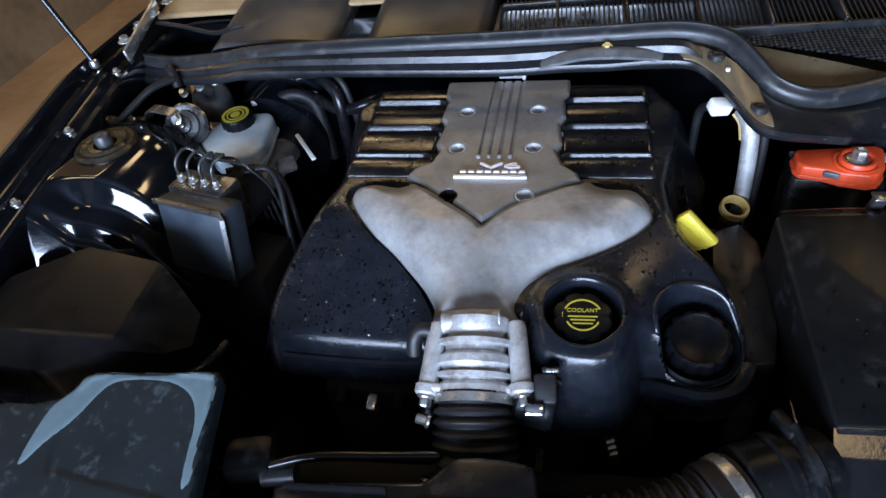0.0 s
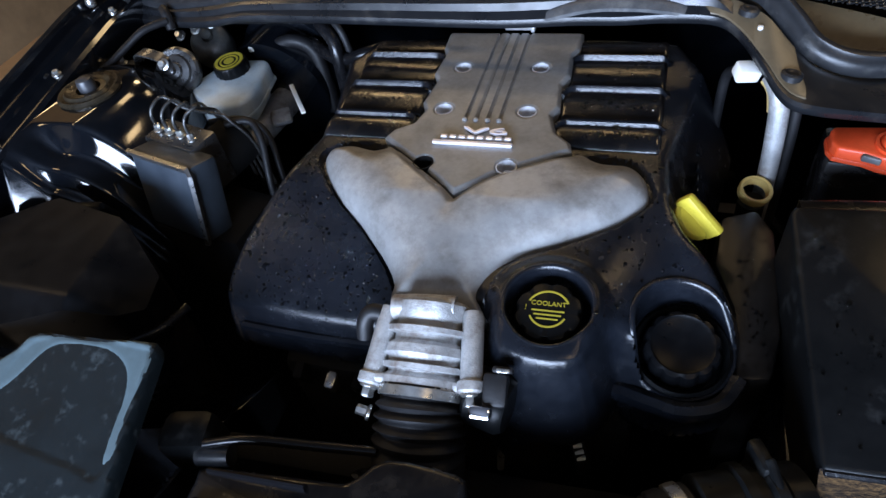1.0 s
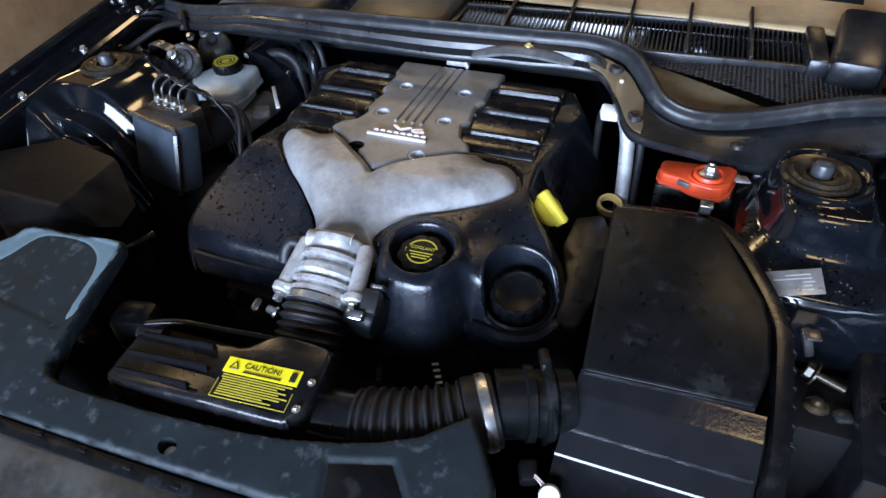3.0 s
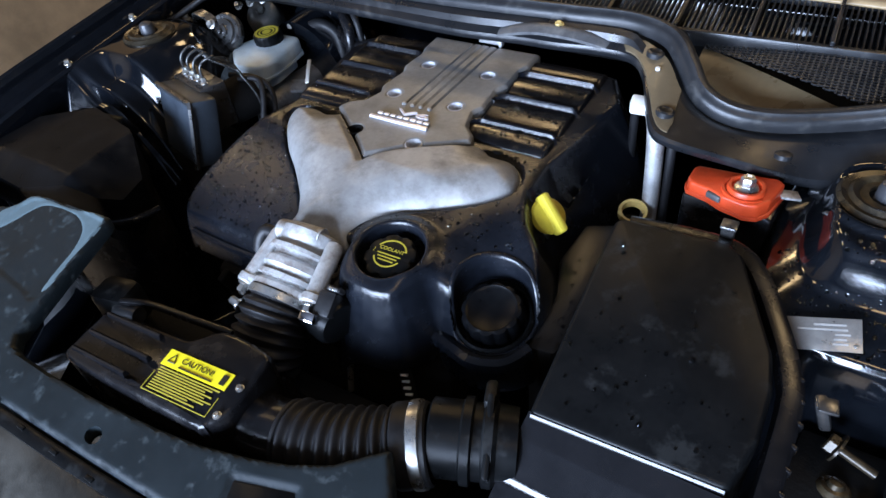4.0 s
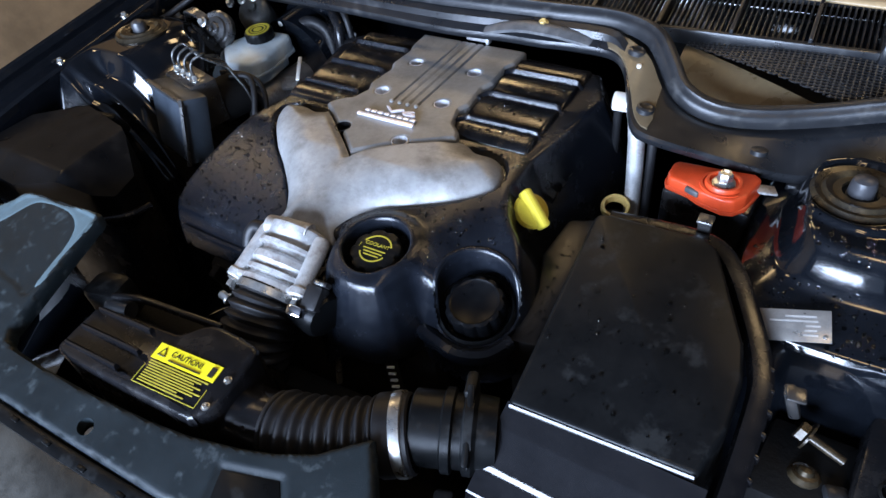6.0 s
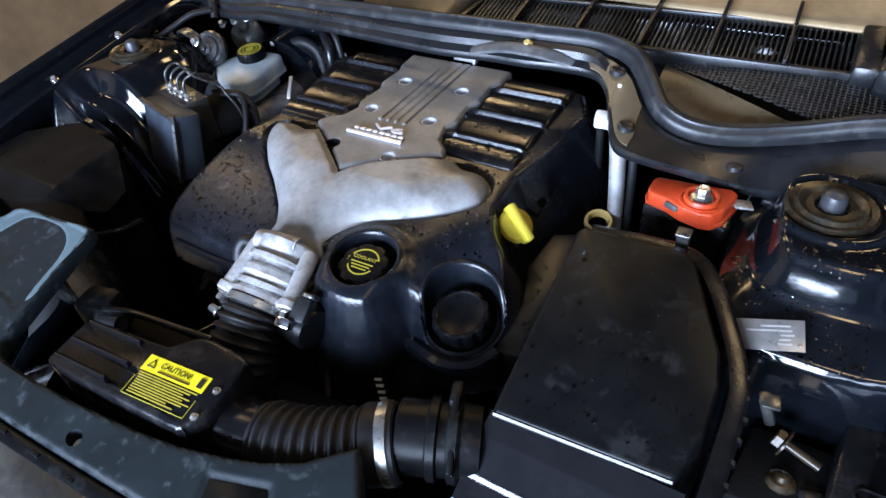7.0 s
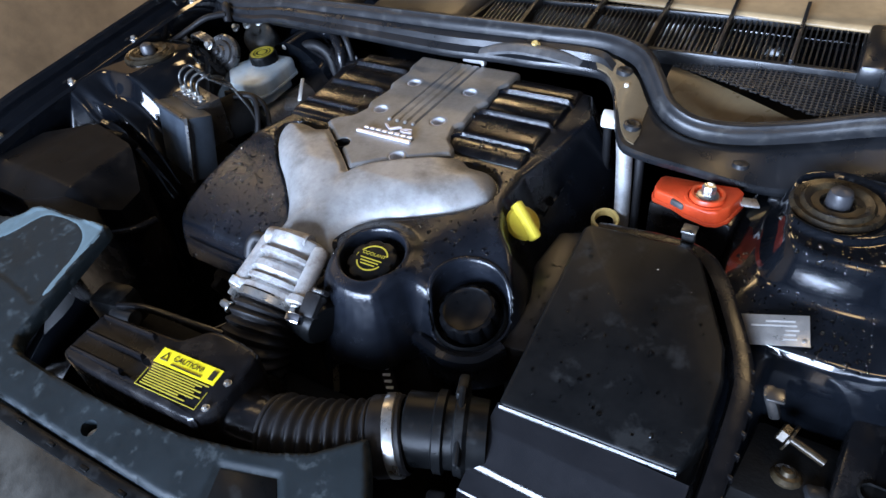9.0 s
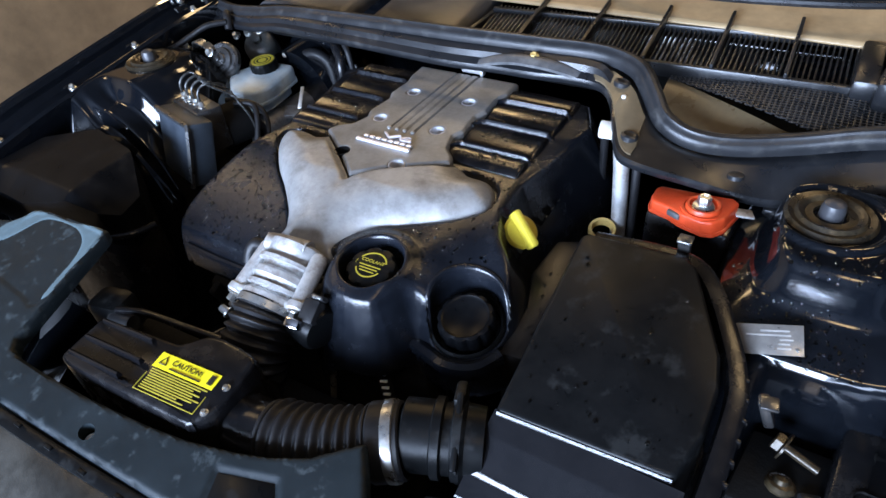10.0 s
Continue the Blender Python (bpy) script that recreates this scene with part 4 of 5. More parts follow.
part("print_mark", moved(letters("!", 0.008, 0.0002, pose(-0.0205, 0.001, 0.0299)), M1), M_PRINT, cap)
part("filler_neck", lathe([(0.033, 0.845), (0.034, 0.862), (0.030, 0.864), (0.029, 0.845)], 32, Matrix.Translation((*CAP1, 0)), ring=True), M_GLOSSRUB, cc)
oc = thing("oil_filler", (*CAP2, 0.82), "plain black oil filler cap sunk in the engine cover", "oil filler")
M2 = pose(*CAP2, 0.826, 14, 0, 0) @ Matrix.Diagonal((1.06, 1.06, 1.1, 1))
part("cap", lathe([(0.031, 0), (0.033, 0.006), (0.033, 0.020), (0.031, 0.025), (0.027, 0.0262), (0.024, 0.0240), (0.001, 0.0240)], 96, M2, lambda k, a: -0.075 * (0.5 + 0.5 * math.cos(12 * a)) ** 3 if 1 <= k <= 3 else 0), M_DIMBLACK, oc)
part("collar", lathe([(0.037, 0.0), (0.042, 0.0), (0.0425, 0.010), (0.0400, 0.013), (0.0375, 0.010)], 48, M2, ring=True), M_LID, oc)
dp = thing("dipstick", (0.262, 0.598, 0.86), "yellow plastic oil dipstick grip in the cover's pocket", "dipstick")
MD = Matrix.Translation((0.2605, 0.597, 0.8815)) @ pose(0, 0, 0, 0, 40, -25)
grip = part("grip", moved(merge(rbox((0, 0, 0.004), (0.052, 0.011, 0.022), 0.004), lathe([(0.010, -0.022), (0.020, -0.012), (0.023, -0.004), (0.020, 0.0), (0.010, 0.002)], 28)), MD), M_YELLOW, dp)
part("stem", tube([(0.2605, 0.597, 0.875), (0.245, 0.597, 0.80), (0.235, 0.597, 0.72)], 0.006, 10), M_STEEL, dp)

# ---- throttle body and intake ----
tb = thing("throttle_body", (0.026, 0.40, 0.84), "cast aluminium throttle body bolted to the intake trim", "throttle body")
T0, T1 = Vector((0.024, 0.446, 0.884)), Vector((0.029, 0.346, 0.830))
MT = axis_pose(T0, T1)
ln = (T1 - T0).length
part("bore", lathe([(0.031, 0.0), (0.037, 0.004), (0.037, 0.018), (0.034, 0.022), (0.034, 0.040), (0.040, 0.044), (0.041, 0.052), (0.038, 0.056), (0.036, 0.070), (0.041, 0.074), (0.042, 0.084), (0.038, 0.088), (0.034, 0.089), (0.033, 0.060)], 48, MT), M_ALU, tb)
for h, w in ((0.030, 0.004), (0.064, 0.004)):
    part("rib", lathe([(0.034, h - w), (0.042, h - w * 0.6), (0.042, h + w * 0.6), (0.034, h + w)], 40, MT, ring=True), M_ALU, tb)
part("web", moved(rbox((0, -0.038, 0.050), (0.005, 0.012, 0.060), 0.002), MT @ pose(0, 0, 0, 0, 0, 0)), M_ALU, tb)
for p, q in (((-0.016, 0.432, 0.886), (-0.021, 0.362, 0.856)), ((0.066, 0.436, 0.890), (0.078, 0.366, 0.864))):
    mm = axis_pose(p, q)
    l2 = (Vector(q) - Vector(p)).length
    part("bolt_post", lathe([(0.009, 0), (0.0105, 0.006), (0.0105, l2 - 0.012), (0.013, l2 - 0.010), (0.013, l2 - 0.002), (0.011, l2)], 20, mm), M_ALU, tb)
    part("bolt", moved(hex_bolt(0.0065, 0.012), axis_pose(q, Vector(q) + (Vector(q) - Vector(p)))), M_STEEL, tb)
part("top_roll", tube([(-0.010, 0.428, 0.893), (0.020, 0.431, 0.8955), (0.050, 0.434, 0.895)], 0.0125, 16, 4), M_ALU, tb, "short cast cross roll")
part("roll_block", rbox((0.020, 0.427, 0.889), (0.058, 0.018, 0.016), 0.005, (-20, -2, 3)), M_ALU, tb)
part("flange", moved(rbox((0, 0, 0.078), (0.104, 0.050, 0.010), 0.004), MT), M_ALU, tb)
part("sensor_plug", tube([(-0.012, 0.424, 0.880), (-0.034, 0.425, 0.884), (-0.042, 0.418, 0.876), (-0.043, 0.410, 0.86)], 0.0085, 12, 5), M_RUBBER, tb)
mot = part("motor_housing", lathe([(0.024, 0), (0.028, 0.004), (0.028, 0.034), (0.024, 0.040), (0.001, 0.041)], 32, axis_pose((0.072, 0.378, 0.845), (0.115, 0.37, 0.842))), M_LID, tb, "round black motor housing")
part("connector", rbox((0.0905, 0.352, 0.862), (0.020, 0.012, 0.022), 0.003, (35, 0, 5)), M_CHROME, mot, "bright metal connector")
part("plug", merge(rbox((0.100, 0.372, 0.868), (0.022, 0.030, 0.020), 0.004, (30, 0, 5)), rbox((0.105, 0.385, 0.882), (0.018, 0.006, 0.014), 0.002, (30, 0, 5))), M_RUBBER, mot)
part("latch", rbox((0.106, 0.383, 0.884), (0.012, 0.004, 0.012), 0.001, (30, 0, 5)), M_STEEL, mot)

bel = thing("intake_bellows", (0.03, 0.31, 0.79), "black rubber bellows pushed on the throttle body", "bellows")
bp = spline([(0.0275, 0.374, 0.846), (0.0285, 0.358, 0.838), (0.030, 0.341, 0.827), (0.031, 0.324, 0.812), (0.032, 0.310, 0.788), (0.032, 0.302, 0.74)], 16)
part("boot", sweep(bp, circle(0.040, 32), scale=lambda i: 1.0 + (0.075 * math.cos(i / 4.0 * math.pi) if i > 10 else 0.03) + (0.04 if 16 < i < 60 else 0)), M_RUBBER, bel)
part("clamp_band", lathe([(0.0415, 0), (0.0428, 0.0005), (0.0428, 0.009), (0.0415, 0.0095)], 40, axis_pose(bp[3], bp[9]), ring=True), M_STEEL, bel)
part("clamp_screw", moved(hex_bolt(0.005, 0.014), pose(-0.016, 0.340, 0.842, 0, -70, 0)), M_STEEL, bel)

res = thing("intake_resonator", (0.0, 0.24, 0.80), "black ribbed plastic intake box with yellow caution label", "intake box")
RB = [(-0.150, 0.205), (-0.140, 0.190), (-0.06, 0.188), (0.070, 0.194), (0.088, 0.200), (0.100, 0.225), (0.098, 0.276), (0.086, 0.290), (0.026, 0.290), (0.002, 0.268), (-0.020, 0.262), (-0.140, 0.256), (-0.150, 0.242)]
resz = lambda x, y: 0.867 - 0.16 * max(-0.03 - x, 0) + 0.10 * (y - 0.225)
body = part("body", prism([tuple(p) for p in spline(RB, 3, True)], 0.765, 0, 0.006, resz, 3), M_GLOSSRUB, res)
for y, x1 in ((0.252, -0.035), (0.226, -0.025), (0.202, -0.035)):
    part("rib", sweep([(x, y + 0.004 * (x + 0.1), resz(x, y) + 0.001) for x in np.linspace(-0.138, x1, 10)], [(-0.0035, -0.004), (-0.002, 0.0025), (0.0, 0.0034), (0.002, 0.0025), (0.0035, -0.004)]), M_WET, res)
LB = Matrix.Translation((0.0364, 0.2260, 0)) @ pose(0, 0, 0, 0, 0, 5) @ Matrix.Diagonal((0.92, 0.92, 1, 1))
on_box = lambda x, y: resz(x + 0.0375, y + 0.226) + 0.0006


def sheet(x0, y0, x1, y1, lift, name, material, parent):
    c = ((x0 + x1) / 2, (y0 + y1) / 2)
    return part(name, moved(rbox((*c, on_box(*c) + lift), (x1 - x0, y1 - y0, 0.0008), 0, (5.7, 0, 0)), LB), material, parent)


lab = sheet(-0.0475, 0.006, 0.0475, 0.0262, 0.0002, "label_band", M_LABEL, body)
lab["label"] = "bright yellow caution band"
part("label_word", letters("CAUTION!", 0.0098, 0.0002, LB @ pose(0.000, 0.0175, on_box(0, 0.0175) + 0.0012, 5.7, 0, 0)), M_INK, lab)
tri = [(-0.041, 0.0115), (-0.030, 0.0115), (-0.0355, 0.0215)]
part("label_triangle", moved(merge(*[sweep([(*tri[i], on_box(*tri[i]) + 0.0011), (*tri[(i + 1) % 3], on_box(*tri[(i + 1) % 3]) + 0.0011)], circle(0.0006, 5)) for i in range(3)]), LB), M_INK, lab)
sheet(0.036, 0.010, 0.043, 0.022, 0.0012, "label_icon", M_INK, lab)
sheet(-0.022, 0.0085, 0.026, 0.0100, 0.0012, "label_line", M_INK, lab)
for k in range(9):
    y = 0.0030 - 0.0031 * k
    sheet(-0.044 + (0.002 if k > 1 else 0), y - 0.0007, 0.044 - (k * 7 % 5) * 0.004 - (0.012 if k > 6 else 0), y + 0.0007, 0.0003, "label_print", M_PRINT, body)
for x0, y0, x1, y1 in ((-0.0475, -0.0255, -0.0467, -0.003), (0.0467, -0.0255, 0.0475, -0.003), (-0.0475, -0.0263, 0.0475, -0.0255)):
    sheet(x0, y0, x1, y1, 0.0003, "label_border", M_PRINT, body)
part("screw", moved(hex_bolt(0.0030, 0.004), pose(0.092, 0.245, resz(0.092, 0.245))), M_STEEL, res)
part("screw", moved(hex_bolt(0.0030, 0.004), pose(0.092, 0.213, resz(0.092, 0.213))), M_STEEL, res)
part("outlet", tube([(0.085, 0.243, 0.815), (0.112, 0.243, 0.816), (0.150, 0.248, 0.820)], 0.034, 28, 5), M_GLOSSRUB, res)
part("upper_neck", prism([tuple(p) for p in spline([(-0.015, 0.280), (0.075, 0.283), (0.070, 0.318), (-0.006, 0.316)], 4, True)], 0.74, 0, 0.006, lambda x, y: 0.835 - 1.6 * max(y - 0.285, 0)), M_GLOSSRUB, res)

hose = thing("intake_hose", (0.20, 0.26, 0.80), "black corrugated intake hose with metal clamp", "hose")
hp = spline([(0.140, 0.247, 0.820), (0.170, 0.252, 0.823), (0.20, 0.261, 0.826), (0.228, 0.273, 0.829), (0.252, 0.286, 0.832), (0.268, 0.295, 0.834)], 24)
part("corrugations", sweep(hp, circle(0.0365, 36), scale=lambda i: 1.0 + 0.075 * math.cos(2 * math.pi * i / 10.0) if 4 < i < 98 else 0.98), M_RUBBER, hose, sharp=70)
mc = axis_pose((0.262, 0.2915, 0.833), (0.30, 0.313, 0.837))
part("clamp_band", lathe([(0.0395, 0), (0.0415, 0.001), (0.042, 0.006), (0.0415, 0.011), (0.0395, 0.012)], 44, mc, ring=True), M_STEEL, hose, "bright steel hose clamp")
part("cuff", lathe([(0.038, -0.016), (0.041, -0.014), (0.041, -0.004), (0.0395, 0), (0.0395, 0.016), (0.037, 0.018)], 40, mc, ring=True), M_RUBBER, hose)
part("clamp_screw", rbox((0.278, 0.2655, 0.818), (0.014, 0.010, 0.012), 0.003, (0, 0, 30)), M_BRASS, hose)

# ---- air filter box ----
ab = thing("air_filter_box", (0.43, 0.45, 0.72), "satin black air filter box with sloping lid and wet front ledge", "air filter box")
lidz = lambda x, y: 0.877 + 0.135 * (y - 0.352) + 0.02 * (x - 0.44)
LID = [(0.353, 0.350), (0.520, 0.357), (0.531, 0.405), (0.530, 0.455), (0.522, 0.490), (0.472, 0.590), (0.455, 0.602), (0.345, 0.598), (0.340, 0.590)]
lid = part("lid", prism(LID, 0.80, 0, 0.005, lidz, 3), M_LID, ab, "flat satin black lid with water marks")
# strip added and tilted so that the lid's edge shows a bright line
part("lid_edge", sweep([(x, 0.3492 + (x - 0.353) * 0.042, lidz(x, 0.352) - 0.003) for x in np.linspace(0.355, 0.518, 12)], [(-0.0012, -0.004), (-0.0012, 0.0012), (0.0000, 0.0012), (0.0016, -0.0007), (0.0016, -0.004)]), M_WET, lid, "thin front chamfer tilted to catch the light")
# front of the lid: a slope down to a ledge, then a round lower edge
def front_z(X, Y):
    k = 0.3545 - Y
    return 0.875 - np.interp(k, [0, 0.0022, 0.024, 0.0275, 0.052, 0.0555, 0.075, 0.096], [0, 0.0028, 0.0150, 0.0177, 0.0363, 0.0405, 0.055, 0.105])


part("front_slope", field(span(0.345, 0.534, 0.003), span(0.258, 0.3525, 0.0015), front_z, lambda X, Y: np.minimum(np.minimum(X - (0.352 - 0.1 * (0.352 - Y)), 0.530 - X), Y - 0.26 + 0 * X), cell=0.003, wall=0.05), M_WET, ab, "wet shiny front slope", sharp=15)
part("body", prism([(0.36, 0.272), (0.528, 0.276), (0.536, 0.45), (0.475, 0.60), (0.35, 0.60), (0.345, 0.34)], 0.55, 0.80, 0.01), M_GLOSSRUB, ab)
fl = part("flange", sweep(spline([(0.352, 0.606, 0.895), (0.42, 0.611, 0.897), (0.462, 0.610, 0.896), (0.490, 0.588, 0.892), (0.520, 0.535, 0.885), (0.540, 0.490, 0.878), (0.547, 0.45, 0.873), (0.546, 0.34, 0.857), (0.540, 0.28, 0.845)], 6), [(-0.009, -0.012), (-0.009, 0.004), (-0.004, 0.006), (0.009, 0.004), (0.009, -0.012)]), M_GLOSSRUB, ab, "ribbed edge flange")
for p in resample([(0.468, 0.612, 0.90), (0.497, 0.590, 0.895), (0.527, 0.535, 0.888), (0.549, 0.488, 0.881), (0.556, 0.45, 0.876), (0.556, 0.34, 0.860)], 15):
    part("tooth", rbox(tuple(p + np.array((-0.002, -0.001, -0.005))), (0.012, 0.004, 0.012), 0.0015, (8, 0, -20)), M_GLOSSRUB, fl)
for c, tn in (((0.450, 0.622, 0.903), (0, 0, 0)), ((0.572, 0.470, 0.868), (0, 0, -80))):
    part("spring_clip", merge(rbox(c, (0.014, 0.010, 0.036), 0.003, (20, *tn[1:])), rbox((c[0], c[1] - 0.004, c[2] + 0.016), (0.016, 0.016, 0.004), 0.0015, (0, 0, tn[2]))), M_HORN, ab, "grey spring clip")
ML = axis_pose((0.300, 0.316, 0.836), (0.352, 0.338, 0.833))
part("sensor_tube", lathe([(0.034, -0.030), (0.037, -0.028), (0.037, 0.0), (0.041, 0.002), (0.041, 0.010), (0.036, 0.012), (0.036, 0.020), (0.041, 0.022), (0.041, 0.030), (0.037, 0.034), (0.035, 0.052)], 44, ML), M_LID, ab, "air flow sensor tube")
part("tube_plate", moved(rbox((0, 0, 0.026), (0.076, 0.076, 0.007), 0.003, (0, 0, 20)), ML), M_LID, ab)
part("plate_ear", rbox((0.314, 0.352, 0.862), (0.012, 0.030, 0.028), 0.004, (-10, 0, 22)), M_LID, ab)
part("port", lathe([(0.030, 0.0), (0.030, 0.030), (0.026, 0.032), (0.024, 0.010), (0.024, 0.004)], 32, axis_pose((0.408, 0.315, 0.735), (0.405, 0.235, 0.80)), ring=True), M_GLOSSRUB, ab, "round black port")

sen = thing("level_sensor", (0.347, 0.245, 0.74), "white capped sensor with pink wires beside the air box", "sensor")
part("stem", tube([(0.352, 0.262, 0.70), (0.350, 0.255, 0.76), (0.349, 0.250, 0.792)], 0.007, 12), M_SEAL, sen)
part("cap", lathe([(0.010, 0), (0.0115, 0.004), (0.0105, 0.012), (0.004, 0.014)], 20, axis_pose((0.349, 0.251, 0.790), (0.350, 0.235, 0.81))), M_CONN, sen)
for k in range(3):
    part("wire", tube([(0.330, 0.262, 0.795 + 0.002 * k), (0.338 + 0.002 * k, 0.256, 0.796), (0.345, 0.256, 0.78)], 0.0012, 6), M_RED if k % 2 else M_CONN, sen)
part("plug", rbox((0.322, 0.270, 0.785), (0.020, 0.024, 0.020), 0.004, (10, 0, 20)), M_RUBBER, sen)

# ---- between cover and air box ----
sidep = link("side_panel", prism([(0.303, 0.445), (0.334, 0.450), (0.344, 0.50), (0.343, 0.625), (0.326, 0.655), (0.290, 0.640), (0.284, 0.575), (0.303, 0.52)], 0.55, 0, 0.006, lambda x, y: 0.838 + 0.08 * (y - 0.55)), M_PANEL)
tagged(sidep, "dull brown-black side panel with water drops beside the engine cover", "panel")
pipe = thing("coolant_pipe", (0.338, 0.735, 0.75), "bright aluminium pipe standing beside the engine cover", "pipe")
part("tube", tube([(0.342, 0.728, 0.70), (0.342, 0.730, 0.82), (0.338, 0.732, 0.90), (0.333, 0.738, 0.935), (0.324, 0.752, 0.950)], 0.0105, 16), M_ALU, pipe)
part("dark_line", tube([(0.358, 0.735, 0.70), (0.358, 0.737, 0.82), (0.354, 0.742, 0.92), (0.345, 0.76, 0.95)], 0.006, 12), M_RUBBER, pipe)
con = thing("wiring_plug", (0.302, 0.778, 0.93), "white plastic wiring plug on a dark cable", "plug")
part("body", rbox((0.302, 0.776, 0.939), (0.026, 0.020, 0.017), 0.003, (15, 10, 20)), M_CONN, con)
part("cable", tube([(0.300, 0.782, 0.938), (0.292, 0.80, 0.925), (0.285, 0.815, 0.90), (0.285, 0.82, 0.80)], 0.006, 10), M_RUBBER, con)
part("tie", tube([(0.318, 0.765, 0.935), (0.326, 0.758, 0.925), (0.330, 0.75, 0.905)], 0.0025, 8), M_BRASS, con)
rg = thing("filler_tube", (0.328, 0.704, 0.76), "black filler tube with a yellowed ring", "tube")
part("ring", lathe([(0.0135, 0), (0.0185, 0.001), (0.019, 0.009), (0.0175, 0.012), (0.0145, 0.011)], 32, pose(0.328, 0.704, 0.823, 14, 8, 0), ring=True), M_BRASS, rg, "yellowed plastic ring")
part("tube", tube([(0.328, 0.704, 0.812), (0.329, 0.706, 0.76), (0.33, 0.71, 0.62)], 0.0150, 20), M_DARK, rg)

# ---- battery terminal under its red cover ----
tm = thing("battery_terminal", (0.44, 0.70, 0.86), "jump-start terminal under an orange-red plastic cover", "terminal")
RC = [(0.388, 0.722), (0.387, 0.702), (0.391, 0.692), (0.416, 0.685), (0.430, 0.677), (0.456, 0.670), (0.468, 0.673), (0.478, 0.686), (0.486, 0.722), (0.478, 0.730), (0.440, 0.728), (0.392, 0.728)]
part("cover", prism(RC, 0.892, 0, 0.003, lambda x, y: 0.908 + 0.05 * (x - 0.44), 3), M_RED, tm, "orange-red plastic terminal cover")
part("cover_rim", prism([(0.4335 + (x - 0.4335) * 1.05, 0.700 + (y - 0.700) * 1.04) for x, y in RC], 0.888, 0.893, 0.001), M_RED, tm)
part("cover_rib", sweep([(0.450 + 0.024 * math.cos(a), 0.697 + 0.022 * math.sin(a), 0.9085) for a in np.linspace(2.2, 5.6, 20)], [(-0.0015, -0.002), (-0.0015, 0.002), (0.0015, 0.002), (0.0015, -0.002)]), M_RED, tm)
part("boss", lathe([(0.020, 0.895), (0.0205, 0.912), (0.019, 0.915), (0.016, 0.915), (0.015, 0.910), (0.001, 0.910)], 32, Matrix.Translation((0.450, 0.697, 0))), M_RED, tm)
part("latch", rbox((0.421, 0.6815, 0.901), (0.018, 0.006, 0.008), 0.002, (0, 0, -22)), M_WORN, tm)
part("stud", moved(merge(hex_bolt(0.0082, 0.015), lathe([(0.013, -0.002), (0.013, 0.001), (0.009, 0.002)], 24)), pose(0.450, 0.697, 0.911)), M_STEEL, tm)
part("bracket", prism([(0.385, 0.690), (0.485, 0.680), (0.490, 0.735), (0.390, 0.755)], 0.62, 0.888, 0.006), M_GLOSSRUB, tm)
part("lug", rbox((0.493, 0.722, 0.897), (0.022, 0.016, 0.003), 0.001, (0, 10, 25)), M_ALU, tm)

# ---- right wing details ----
tag = thing("data_plate", (0.572, 0.555, 0.87), "small stamped tin data plate riveted to the strut tower", "plate")
e1 = (Vector((0.581, 0.565, 0.888)) - Vector((0.534, 0.557, 0.876))).normalized()
e2 = (Vector((0.581, 0.565, 0.888)) - Vector((0.587, 0.539, 0.873))).normalized()
e2 = (e2 - e1 * e2.dot(e1)).normalized()
e3 = e1.cross(e2)
MG = Matrix.Translation(Vector((0.581, 0.565, 0.8950)) - e1 * 0.030 - e2 * 0.0155) @ Matrix((e1, e2, e3)).transposed().to_4x4()
sheetm = part("sheet", moved(rbox((0, 0, 0.002), (0.062, 0.031, 0.0012), 0.0004), MG), M_PLATETAG, tag)
for k, (w, x) in enumerate(((0.026, 0.006), (0.040, 0.000), (0.012, 0.016), (0.010, 0.014), (0.012, 0.014))):
    part("stamping", moved(rbox((x, 0.009 - 0.0045 * k, 0.0028), (w, 0.0016, 0.0005), 0), MG), M_TAGINK, sheetm)
part("rivet", moved(lathe([(0.0022, 0.002), (0.002, 0.0035), (0.0005, 0.004)], 12), MG @ pose(0.026, -0.010, 0)), M_STEEL, sheetm)
hb = thing("headlamp_bracket", (0.67, 0.52, 0.74), "black pressed steel bracket with holes behind the headlamp", "bracket")
part("rail", prism([(0.635, 0.36), (0.70, 0.36), (0.715, 0.60), (0.668, 0.60), (0.645, 0.52)], 0.55, 0, 0.004, lambda x, y: 0.815 + 0.06 * (y - 0.5)), M_GLOSSRUB, hb)
part("folded_tab", prism([(0.650, 0.555), (0.715, 0.572), (0.712, 0.63), (0.66, 0.615)], 0.80, 0.836, 0.004), M_SEAL, hb)
# dark discs stand in for the shade inside the holes
part("hole_edge", lathe([(0.009, 0), (0.0115, 0.0015), (0.009, 0.003), (0.008, 0.0005), (0.001, 0.0004)], 24, pose(0.682, 0.505, 0.8155, 4, 0, 0)), M_DARK, hb)
part("hole_edge", lathe([(0.009, 0), (0.0115, 0.0015), (0.009, 0.003), (0.008, 0.0005), (0.001, 0.0004)], 24, pose(0.668, 0.455, 0.8125, 4, 0, 0)), M_DARK, hb)
bs = thing("adjuster_bolt", (0.615, 0.48, 0.76), "grimy steel adjuster bolt beside the air filter box", "bolt")
part("shank", tube([(0.598, 0.487, 0.806), (0.632, 0.478, 0.800)], 0.0045, 14, 1), M_DARK2, bs)
part("head", moved(hex_bolt(0.010, 0.012), axis_pose((0.600, 0.4865, 0.806), (0.58, 0.492, 0.81))), M_DARK2, bs)
part("knob", lathe([(0.014, 0), (0.015, 0.003), (0.012, 0.007), (0.008, 0.008), (0.006, 0.012), (0.001, 0.013)], 12, pose(0.605, 0.455, 0.785, -15, 0, 0)), M_DARK2, bs)
part("base", prism([(0.56, 0.42), (0.65, 0.42), (0.65, 0.51), (0.57, 0.51)], 0.50, 0.788, 0.006), M_DARK, bs)
